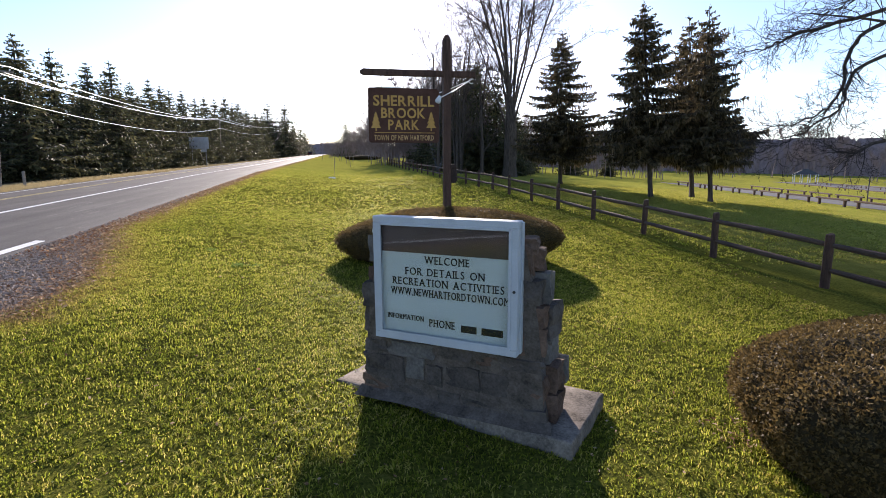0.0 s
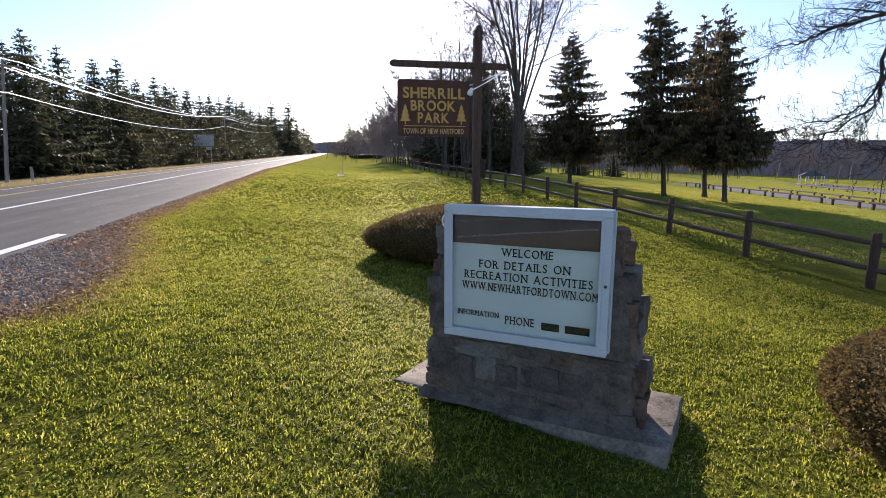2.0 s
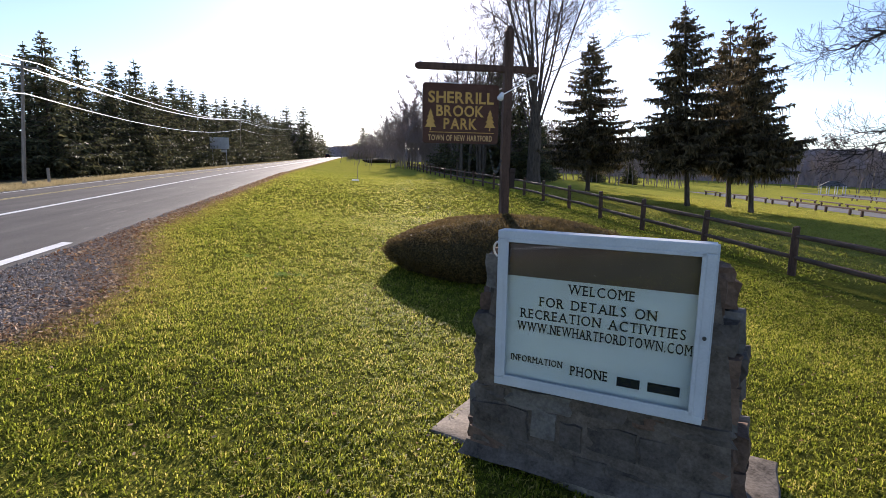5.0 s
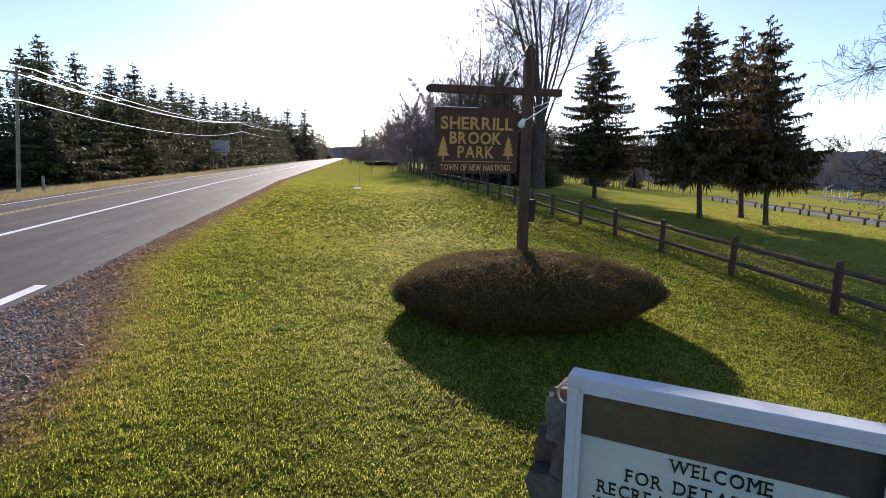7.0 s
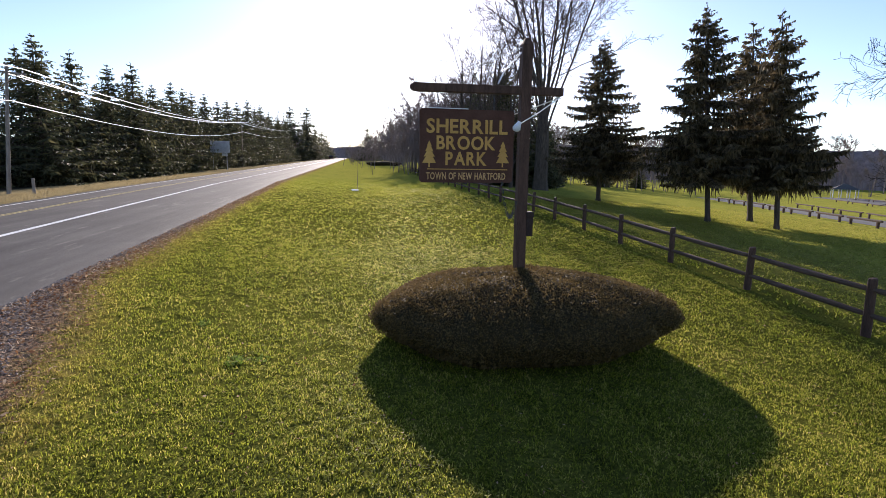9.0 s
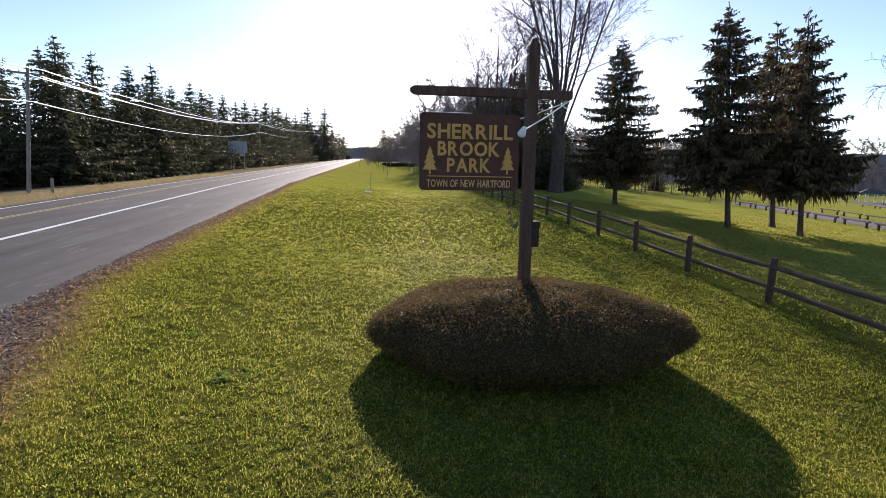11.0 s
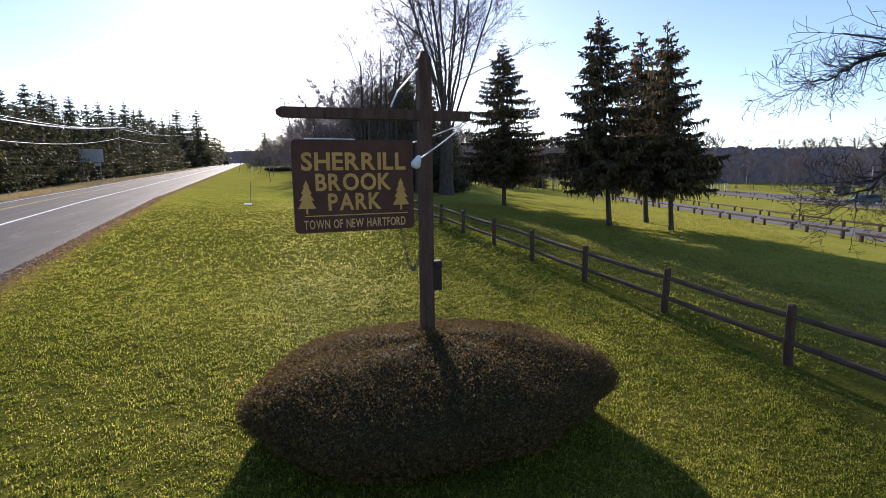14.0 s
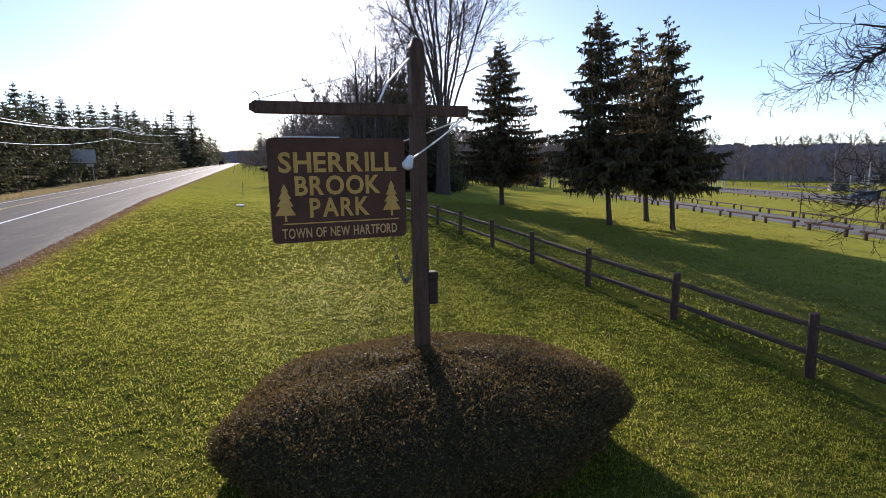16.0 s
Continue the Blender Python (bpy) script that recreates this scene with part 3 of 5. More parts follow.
# front below the cabinet: three uneven courses, wide and narrow stones mixed
z = 0.09
for sz, widths in ((0.15, (0.30, 0.42, 0.24, 0.50, 0.20)), (0.21, (0.44, 0.20, 0.17, 0.34, 0.26, 0.30)), (0.14, (0.26, 0.46, 0.34, 0.22, 0.40))):
    zc = z + sz / 2
    grow = 2 * (pier_half(zc) - 0.01) / sum(widths)
    x = -pier_half(zc) + 0.01
    for sx in widths:
        sx *= grow
        hgt = sz * random.uniform(0.78, 1.0)
        stone(sx - 0.022, 0.12, hgt - 0.02, (x + sx / 2, FRONT + 0.052 + random.uniform(-0.012, 0.012), zc + random.uniform(-0.02, 0.02)), random.uniform(-0.04, 0.04), tone())
        x += sx
    z += sz
# ragged shoulders beside the cabinet, then the end faces
for s in (-1, 1):
    z = 0.60
    while z < 1.34:
        sz = random.uniform(0.13, 0.24)
        zc = z + sz / 2
        wide = pier_half(zc) - 0.50 + random.uniform(-0.03, 0.045)
        stone(wide, 0.13, sz * 0.97, (s * (0.50 + wide / 2), FRONT + 0.062 + random.uniform(-0.01, 0.015), zc), random.uniform(-0.08, 0.08), tone() if random.random() < 0.5 else "stone_brown")
        z += sz
    z = 0.09
    while z < 1.30:
        sz = random.uniform(0.14, 0.25)
        zc = z + sz / 2
        h, y = pier_half(zc), FRONT + 0.10
        while y < pier_back(zc) - 0.06:
            sy = min(random.uniform(0.16, 0.30), pier_back(zc) - y)
            stone(0.15 + random.uniform(0, 0.06), sy - 0.014, sz * 0.97, (s * (h - 0.055 + random.uniform(-0.03, 0.035)), y + sy / 2, zc), random.uniform(-0.15, 0.15), random.choice(("stone", "stone_brown", "stone_brown", "stone_pale")))
            y += sy
        z += sz
    stone(0.16, 0.20, 0.11, (s * 0.575, 0.23, 1.385), 0.2 * s, "stone_brown")
# smeared mortar at the foot of the pier
wash = bmesh.new()
rows = []
for k, (dx, z) in enumerate(((0.10, 0.072), (0.05, 0.095), (0.0, 0.135))):
    row = []
    for j in range(33):
        x = (-1 + 2 * j / 32) * (0.80 + dx * 0.3)
        row.append(wash.verts.new((x, FRONT + 0.004 - dx * 0.9 - 0.012 * smooth_noise(x * 6, k), z + 0.025 * smooth_noise(x * 6, k, 4) * (k > 0))))
    rows.append(row)
for a, b in zip(rows, rows[1:]):
    for j in range(32):
        wash.faces.new((a[j], a[j + 1], b[j + 1], b[j]))
part("mortar_wash", wash, "mortar", pier, "smeared mortar along the foot", True)

# ---------------------------------------------------------------- hanging park sign
PX, PY = 1.88, 10.0
PG = gz(PX, PY)
park = empty("park_sign_post", pose(PX, PY, 0, 0, 0, 0), "tall dark brown wooden sign post with cross arm", "sign post")
bm = box(0.15, 0.15, 4.31 - PG + 0.3, (0, 0, (4.31 + PG - 0.3) / 2), 0.008)
part("post", bm, "post", park)
cap = bmesh.new()
bmesh.ops.create_cone(cap, cap_ends=True, segments=4, radius1=0.106, radius2=0.045, depth=0.09, matrix=Matrix.Translation((0, 0, 4.355)) @ Matrix.Rotation(radians(45), 4, "Z"))
part("post_top", cap, "post", park, "chamfered post top")
arm = box(2.18, 0.10, 0.115, (-0.53, -0.02, 3.675), 0.008)
part("arm", arm, "post", park, "horizontal cross arm")
tip = bmesh.new()
bmesh.ops.create_cone(tip, cap_ends=True, segments=4, radius1=0.075, radius2=0.035, depth=0.05, matrix=Matrix.Translation((-1.643, -0.02, 3.675)) @ Matrix.Rotation(radians(-90), 4, "Y") @ Matrix.Rotation(radians(45), 4, "Z"))
part("arm_tip", tip, "post", park, "pointed end of the arm")
part("brace_strap", rod([(-0.08, -0.03, 4.20), (-0.20, -0.03, 4.07), (-0.33, -0.03, 3.93), (-0.41, -0.03, 3.76)], 0.011, 6), "steel", park, "bent metal strap")
part("guy_wire", rod([(-0.06, -0.02, 4.28), (-0.75, -0.02, 3.98), (-1.58, -0.02, 3.75)], 0.004, 5), "steel", park, "thin stay wire")
part("eye_bolt", rod([(-1.57, -0.02, 3.72), (-1.57, -0.02, 3.79), (-1.60, -0.02, 3.82), (-1.63, -0.02, 3.80)], 0.006, 6), "steel", park, "curled eye bolt")

BL, BR, BT, BB = -1.54, -0.17, 3.385, 2.365
board = empty("park_sign_board", pose(PX, PY - 0.02, 0, 0, 0, 2), "brown park sign board with yellow letters hanging from arm", "sign")
bb = bmesh.new()
ring = []
for cx, cz, a0 in ((BL, BT, 90), (BL, BB, 180), (BR, BB, 270), (BR, BT, 0)):
    sx, sz = (1 if cx == BL else -1), (1 if cz == BB else -1)
    for k in range(5):
        a = radians(a0 + 90 * k / 4)
        ring.append((cx + sx * 0.05 + 0.05 * math.cos(a), cz + sz * 0.05 + 0.05 * math.sin(a)))
fr = [bb.verts.new((x, -0.04, z)) for x, z in ring]
bk = [bb.verts.new((x, 0.0, z)) for x, z in ring]
bb.faces.new(fr)
bb.faces.new(bk[::-1])
for k in range(len(ring)):
    bb.faces.new((fr[k], bk[k], bk[(k + 1) % len(ring)], fr[(k + 1) % len(ring)]))
part("panel", bb, "board", board)
part("top_edge_cap", box(0.55, 0.05, 0.012, ((BL + 0.42), -0.02, BT + 0.007), 0.004), "steel", board, "bright metal strip on the top edge")
BW, BH = BR - BL, BT - BB


def sign_text(body, u0, u1, v0, v1, tone, bold=0.02):
    lettering(body, (u1 - u0) * BW, (v1 - v0) * BH, (BL + u0 * BW, -0.043, BT - v1 * BH), tone, board, 0.004, bold, 0.085)


sign_text("SHERRILL", 0.07, 0.93, 0.135, 0.32, "gold", 0.025)
sign_text("BROOK", 0.175, 0.80, 0.36, 0.54, "gold", 0.025)
sign_text("PARK", 0.27, 0.71, 0.575, 0.755, "gold", 0.025)
sign_text("TOWN OF NEW HARTFORD", 0.07, 0.92, 0.86, 0.955, "cream", 0.015)
part("rule", box(0.86 * BW, 0.006, 0.012, (BL + 0.51 * BW, -0.042, BT - 0.815 * BH)), "gold", board, "thin yellow line")
for u, v in ((0.10, 0.61), (0.885, 0.60)):
    tb = bmesh.new()
    cx, zc, th = BL + u * BW, BT - v * BH, 0.36 * BH
    prof = [(0.0, 1.0), (0.10, 0.80), (0.06, 0.80), (0.17, 0.60), (0.10, 0.60), (0.23, 0.40), (0.14, 0.40), (0.28, 0.16), (0.03, 0.16), (0.03, 0.0)]
    pts = prof + [(-a, b) for a, b in prof[::-1] if a > 0]
    lo = [tb.verts.new((cx + a * th * 0.95, -0.0405, zc + (b - 0.5) * th)) for a, b in pts]
    hi = [tb.verts.new((cx + a * th * 0.95, -0.046, zc + (b - 0.5) * th)) for a, b in pts]
    tb.faces.new(hi)
    for k in range(len(pts)):
        tb.faces.new((lo[k], hi[k], hi[(k + 1) % len(pts)], lo[(k + 1) % len(pts)]))
    part("tree_emblem", tb, "gold", board, "yellow pine tree emblem")
for x in (BL + 0.26, BR - 0.30):
    link = bmesh.new()
    for k in range(4):
        zc = BT + 0.02 + 0.055 * k
        loop = [(x + (0.012 * math.cos(a) if k % 2 else 0), -0.02 + (0 if k % 2 else 0.012 * math.cos(a)), zc + 0.032 * math.sin(a)) for a in np.linspace(0, 2 * math.pi, 9)]
        rod(loop, 0.004, 5, link)
    part("hanger_chain", link, "dark_steel", board, "short steel chain")
loose = bmesh.new()
for k in range(14):
    t = k / 13
    p = Vector((-0.33 + 0.22 * t, -0.06, BB - 0.01 - 0.44 * (4 * t * (1 - t)) * 0.75 - 0.28 * t))
    rod([p + Vector((0.013 * math.cos(a), 0.013 * math.sin(a) * (k % 2), 0.026 * math.sin(a))) for a in np.linspace(0, 2 * math.pi, 8)], 0.0065, 5, loose)
tagged(part("loose_chain", loose, "dark_steel", board, "slack chain tied back to the post"), kind="stuff")

# two flood lamps on stems from the arm's end, one for each face of the board
for bulb in ((-0.26, -0.55, 3.15), (-0.28, 0.50, 3.31)):
    lamp = empty("flood_lamp", pose(PX, PY, 0), "small white flood lamp on a thin metal stem", "lamp", "sign flood lamps")
    a, b = Vector((0.50, 0.0 + 0.1 * bulb[1], 3.59)), Vector(bulb)
    part("stem", rod([a, a + 0.5 * (b - a) - Vector((0, 0, 0.015)), b], 0.009, 7), "conduit", lamp, "metal stem, pale for sun glint")
    d = Vector((-0.25, 0.35 * (1 if bulb[1] < 0 else -1), -0.75)).normalized()
    part("head", rod([b - d * 0.05, b, b + d * 0.05, b + d * 0.085], [0.024, 0.042, 0.058, 0.04], 12), "lamp_glass", lamp, "white lamp head", True)
part("conduit_loop", rod([(0.50 + 0.05 * math.cos(a), 0.0, 3.56 + 0.05 * math.sin(a)) for a in np.linspace(0.5, 5.5, 9)], 0.009, 6), "steel", park, "curled conduit end")
bx = bmesh.new()
box(0.10, 0.13, 0.30, (0.115, -0.03, 1.73), 0.008, bx)
part("outlet_box", bx, "box", park, "brown electrical box")
part("outlet_cover", box(0.115, 0.15, 0.09, (0.118, -0.035, 1.90), 0.02), "box", park, "hinged brown cover")

# ---------------------------------------------------------------- clipped round hedges
def hedge(name, cx, cy, rx, ry, tall, n_leaf, seed, label, domed=False):
    rng = np.random.default_rng(seed)
    g = gz(cx, cy)
    hd = empty(name, Matrix.Translation((cx, cy, g)), label, "hedge", "round hedges")
    prof = [(0.70, -0.05), (0.86, 0.12), (0.97, 0.32), (1.0, 0.48), (0.97, 0.62), (0.87, 0.74), (0.68, 0.85), (0.42, 0.94), (0.0, 1.0)]
    if domed:
        prof = [(0.66, -0.05), (0.84, 0.10), (0.96, 0.28), (1.0, 0.42), (0.96, 0.56), (0.83, 0.71), (0.62, 0.84), (0.36, 0.94), (0.0, 1.0)]
    seg = 56

    def surface(a, t):
        """Point of the clipped surface: angle, and place along the profile."""
        k = np.clip(t * (len(prof) - 1), 0, len(prof) - 1.0001).astype(int)
        f = t * (len(prof) - 1) - k
        P = np.array(prof)
        r = P[k, 0] * (1 - f) + P[k + 1, 0] * f
        z = P[k, 1] * (1 - f) + P[k + 1, 1] * f
        lump = 1 + 0.03 * np.sin(3 * a + seed) + 0.025 * np.sin(7 * a + 2 * seed) + 0.012 * np.sin(15 * a + 9 * t)
        return np.stack([rx * r * lump * np.cos(a), ry * r * lump * np.sin(a), tall * z * (1 + 0.02 * np.sin(5 * a + 4 * r))], -1)

    verts, faces = [], []
    T = np.linspace(0, 1, 19)
    for t in T:
        verts += (surface(np.linspace(0, 2 * np.pi, seg, endpoint=False), np.full(seg, t)) * 0.975).tolist()
    for j in range(len(T) - 1):
        for i in range(seg):
            faces.append((j * seg + i, j * seg + (i + 1) % seg, (j + 1) * seg + (i + 1) % seg, (j + 1) * seg + i))
    # solid core, darker than the leaves, fills the gaps between them
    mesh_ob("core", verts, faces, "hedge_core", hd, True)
    a, t = rng.uniform(0, 2 * np.pi, n_leaf), rng.uniform(0, 1, n_leaf) ** 0.8
    keep = rng.uniform(0, 1, n_leaf) < np.interp(t, np.linspace(0, 1, 9), [p[0] + 0.12 for p in prof])
    a, t = a[keep], t[keep]
    n = len(a)
    clump = 0.012 * np.sin(37 * a + 3 * np.sin(29 * t)) * np.sin(41 * t + 2 * np.sin(23 * a))
    c = surface(a, t) * (rng.uniform(0.965, 1.02, n) + clump)[:, None]
    out = c / np.array([rx * rx, ry * ry, tall * tall])
    out /= np.linalg.norm(out, axis=1, keepdims=True)
    d = out * 0.7 + rng.normal(0, 0.7, (n, 3))
    d /= np.linalg.norm(d, axis=1, keepdims=True)
    s = np.cross(d, rng.normal(0, 1, (n, 3)))
    s /= np.linalg.norm(s, axis=1, keepdims=True)
    ln, wd = rng.uniform(0.012, 0.030, (n, 1)), rng.uniform(0.006, 0.0115, (n, 1))
    quad = np.stack([c - d * ln * 0.3, c + s * wd, c + d * ln, c - s * wd], 1).reshape(-1, 3)
    lf = mesh_ob("leaves", quad.tolist(), np.arange(4 * n).reshape(-1, 4).tolist(), "hedge", hd)
    tagged(lf, "small dense olive-brown leaves", kind="stuff")
    return hd


hedge("round_hedge", 1.86, 9.72, 2.2, 1.72, 1.0, 120000, 2, "wide round clipped hedge, brownish top, round the sign post", True)
hedge("round_hedge", 3.95, 2.38, 1.50, 1.28, 0.98, 78000, 5, "round clipped olive-brown hedge on the lawn")

# ---------------------------------------------------------------- split rail fence
fence = []
post_ys = [1.57 + 2.70 * k for k in range(29)]
for k, y in enumerate(post_ys):
    x = 7.92 - 0.013 * (y - 7) + 0.03 * math.sin(2.1 * k)
    g = gz(x, y)
    fp = empty("fence_post", pose(x, y, g, 1.2 * math.sin(3.7 * k), 1.5 * math.sin(5.1 * k), 5 * math.sin(1.9 * k)), "dark weathered wooden fence post", "fence post", "rail fence posts")
    pb = rod([(0, 0, -0.25), (0, 0, 0.1), (0, 0, 0.88), (0.003, 0, 0.945), (0.0, 0, 0.96)], [0.075, 0.075, 0.07, 0.066, 0.05], 9)
    part("post", pb, "post", fp)
    fence.append((x, y, g))
for (xa, ya, ga), (xb, yb, gb) in zip(fence, fence[1:]):
    for h in (0.77, 0.34):
        sag = random.uniform(-0.02, 0.02)
        rl = empty("fence_rail", Matrix.Translation((xa, ya, ga + h)), "round brown wooden fence rail between posts", "fence rail", "rail fence rails")
        pts = [(f * (xb - xa), f * (yb - ya), f * (gb - ga) + 4 * f * (1 - f) * sag) for f in (0, 0.05, 0.3, 0.5, 0.7, 0.95, 1)]
        part("rail", rod(pts, [0.03, 0.045, 0.055, 0.056, 0.055, 0.045, 0.03], 8), "rail", rl)

# ---------------------------------------------------------------- trees
def tubes(segments, sides):
    """Tapered bars from rows of (start, end, radius, radius); returns vertices and faces."""
    S = np.array([np.r_[a, b] for a, b, _, _ in segments])
    R = np.array([[r, q] for _, _, r, q in segments])
    d = S[:, 3:] - S[:, :3]
    d /= np.linalg.norm(d, axis=1, keepdims=True) + 1e-9
    ref = np.where(np.abs(d[:, 2:3]) > 0.9, [[1.0, 0, 0]], [[0, 0, 1.0]])
    u = np.cross(d, ref)
    u /= np.linalg.norm(u, axis=1, keepdims=True) + 1e-9
    v = np.cross(d, u)
    ang = np.arange(sides) * 2 * np.pi / sides
    ring = np.cos(ang)[None, :, None] * u[:, None] + np.sin(ang)[None, :, None] * v[:, None]
    lo = S[:, None, :3] + ring * R[:, 0][:, None, None]
    hi = S[:, None, 3:] + ring * R[:, 1][:, None, None]
    verts = np.concatenate([lo, hi], 1).reshape(-1, 3)
    base = (np.arange(len(S)) * 2 * sides)[:, None, None]
    j = np.arange(sides)
    face = np.stack([j, (j + 1) % sides, (j + 1) % sides + sides, j + sides], -1)[None]
    return verts, (base + face).reshape(-1, 4)


def spruce_mesh(tall, reach, bare, seed, needles, dense=1.0, size=1.0, open_top=1.0, taper=1.05, steps=5, sides=6, flare=False):
    """Trunk and boughs, and the needle sprays, of a spruce that tall; bare: height of clear trunk."""
    rng = np.random.default_rng(seed)
    wood, V = [((0, 0, -0.3), (0, 0, 0.35), 0.27 * tall / 12, 0.17 * tall / 12), ((0, 0, 0.35), (0, 0, tall * 0.5), 0.17 * tall / 12, 0.10 * tall / 12), ((0, 0, tall * 0.5), (0, 0, tall), 0.10 * tall / 12, 0.012)], []
    z = bare
    while z < tall - 0.1:
        f = (z - bare) / (tall - bare)
        n = int(rng.integers(5, 8)) if f < 0.9 else 4
        a0 = rng.uniform(0, 6.28)
        skirt = (max(0.0, min(1.0, (0.30 - f) / 0.06)) if flare else max(0.0, 1.0 - f / 0.38))
        for k in range(n + int(3 * skirt)):
            a = a0 + 6.283 * k / (n + int(3 * skirt)) + rng.normal(0, 0.22)
            if flare:
                ln = reach * float(np.interp(f, (0, 0.05, 0.20, 0.27, 0.6, 0.85, 1), (0.66, 0.80, 0.80, 0.70, 0.45, 0.20, 0.02))) * rng.uniform(0.62, 1.12) + 0.08
            else:
                ln = reach * (1 - f) ** taper * rng.uniform(0.5, 1.15) * (0.75 + 0.25 * min(1, f * 5)) + 0.10
            out = np.array([math.cos(a), math.sin(a), 0])
            side = np.array([-math.sin(a), math.cos(a), 0])
            droop = rng.uniform(0.26, 0.56) * (1.0 - 0.9 * f) * (1 - 0.35 * skirt) - 0.22 * f
            zz = z + rng.uniform(-0.2, 0.2) * (1.0 if flare else 0.5)

            def at(s):
                return np.array([0, 0, zz]) + out * ln * s + np.array([0, 0, 1]) * ln * (-droop * s * 1.5 + 0.55 * droop * s * s + 0.10 * s ** 3)

            knots = np.linspace(0, 1, steps)
            for s0, s1 in zip(knots, knots[1:]):
                wood.append((at(s0), at(s1), 0.030 * ln / 2.5 * (1.1 - s0) + 0.006, 0.030 * ln / 2.5 * (1.1 - s1) + 0.004))
            m = max(3, int(ln / (0.105 * size) * dense * (0.8 + 0.8 * skirt)))
            for s in np.linspace(0.12, 1.0, m):
                p = at(s) + rng.normal(0, 0.02, 3)
                w = (0.16 + 0.34 * (1 - s) + 0.10) * min(1.0, ln) * size * rng.uniform(0.7, 1.25)
                for sg in (-1, 1):
                    d = side * sg * 0.75 + out * 0.55 + np.array([0, 0, -0.25 - 0.35 * rng.random()])
                    V.append((p, d / np.linalg.norm(d) * w, 0.055 * size * rng.uniform(0.7, 1.4)))
                d = np.array([rng.normal(0, 0.25), rng.normal(0, 0.25), -1.0]) + 0.2 * out
                V.append((p, d / np.linalg.norm(d) * w * rng.uniform(0.5, 1.9), 0.042 * size * rng.uniform(0.6, 1.3)))
                if rng.random() < 0.5:
                    d = out + side * rng.normal(0, 0.5) + np.array([0, 0, rng.uniform(-0.3, 0.35)])
                    V.append((p, d / np.linalg.norm(d) * w * 0.7, 0.05 * size))
        z += rng.uniform(0.22, 0.46) * (0.62 + 0.75 * min(1.0, 2.2 * f) - 0.45 * f) * (1.0 if f < 0.65 else open_top)
    for k in range(10):
        p = np.array([0, 0, tall - 0.12 * k])
        d = np.array([rng.normal(0, 0.6), rng.normal(0, 0.6), 1.0])
        V.append((p, d * 0.12, 0.04))
    P, D, Wd = np.array([v[0] for v in V]), np.array([v[1] for v in V]), np.array([v[2] for v in V])[:, None]
    s = np.cross(D, np.random.default_rng(seed + 1).normal(0, 1, D.shape))
    s /= np.linalg.norm(s, axis=1, keepdims=True) + 1e-9
    quads = np.stack([P, P + D * 0.45 + s * Wd, P + D, P + D * 0.45 - s * Wd], 1).reshape(-1, 3)
    wv, wf = tubes(wood, sides)
    me_w = bpy.data.meshes.new("trunk")
    me_w.from_pydata(wv.tolist(), [], wf.tolist())
    me_w.materials.append(M["bark"])
    me_n = bpy.data.meshes.new("crown")
    me_n.from_pydata(quads.tolist(), [], np.arange(len(quads)).reshape(-1, 4).tolist())
    me_n.materials.append(M[needles])
    return me_w, me_n


def plant(name, meshes, x, y, turn, scale, label, category, group, width=1.0, lean=0.0):
    ob = empty(name, Matrix.Translation((x, y, gz(x, y) - 0.05)) @ Matrix.Rotation(radians(lean), 4, "Y") @ Matrix.Rotation(radians(turn), 4, "Z") @ Matrix.Diagonal((scale * width, scale * width, scale, 1)), label, category, group)
    for nm, me in zip(("trunk", "crown"), meshes):
        c = new(nm, me)
        c.parent = ob
    return ob


SPR_A = spruce_mesh(10.9, 3.7, 2.9, 11, "spruce", 1.45, 1.0, 1.2, 1.25, flare=True)
SPR_B = spruce_mesh(10.9, 3.5, 2.85, 23, "spruce", 1.45, 1.0, 1.2, 1.2, flare=True)
SPR_E = spruce_mesh(10.9, 3.4, 2.7, 29, "spruce", 1.45, 1.0, 1.2, 1.2, flare=True)
SPR_C = spruce_mesh(12.2, 4.6, 2.6, 37, "spruce", 1.5, 1.0, 1.2, 1.15, flare=True)
park_spruce = "dark green spruce with drooping boughs and bare lower trunk"
plant("spruce_tree", SPR_A, 17.5, 26.65, 20, 0.99, park_spruce, "tree", "park spruces", 1.0, -6.0)
plant("spruce_tree", SPR_B, 22.2, 29.25, 100, 1.02, park_spruce, "tree", "park spruces", 1.0, -5.5)
plant("spruce_tree", SPR_E, 20.4, 25.3, 250, 0.965, park_spruce, "tree", "park spruces", 0.92, -5.5)
plant("spruce_tree", SPR_C, 17.6, 39.4, 60, 0.98, "thin spruce with sparse upper boughs and bare trunk", "tree", "park spruces", 1.0, -1.0)

# row of spruces across the road
ROW_A = spruce_mesh(12.5, 3.6, 0.3, 51, "spruce_row", 0.46, 1.35, 1.1, 0.85, 3, 3)
ROW_B = spruce_mesh(12.5, 3.3, 0.3, 67, "spruce_row", 0.46, 1.35, 1.2, 0.9, 3, 3)
# pines far along the road
for x, y, s in ((-27.5, 222, 1.75), (-22.5, 240, 1.85), (-31, 215, 1.2), (3.4, 232, 1.2), (-36, 240, 1.3), (-25, 262, 1.3), (-23, 290, 1.25), (-25, 252, 1.0), (-22.5, 275, 1.05), (-21, 310, 1.3), (-20, 335, 1.3)):
    plant("far_pine", ROW_B, x, y, 40 * s, s, "tall dark pine far along the road", "tree", "far pines", 2.0)

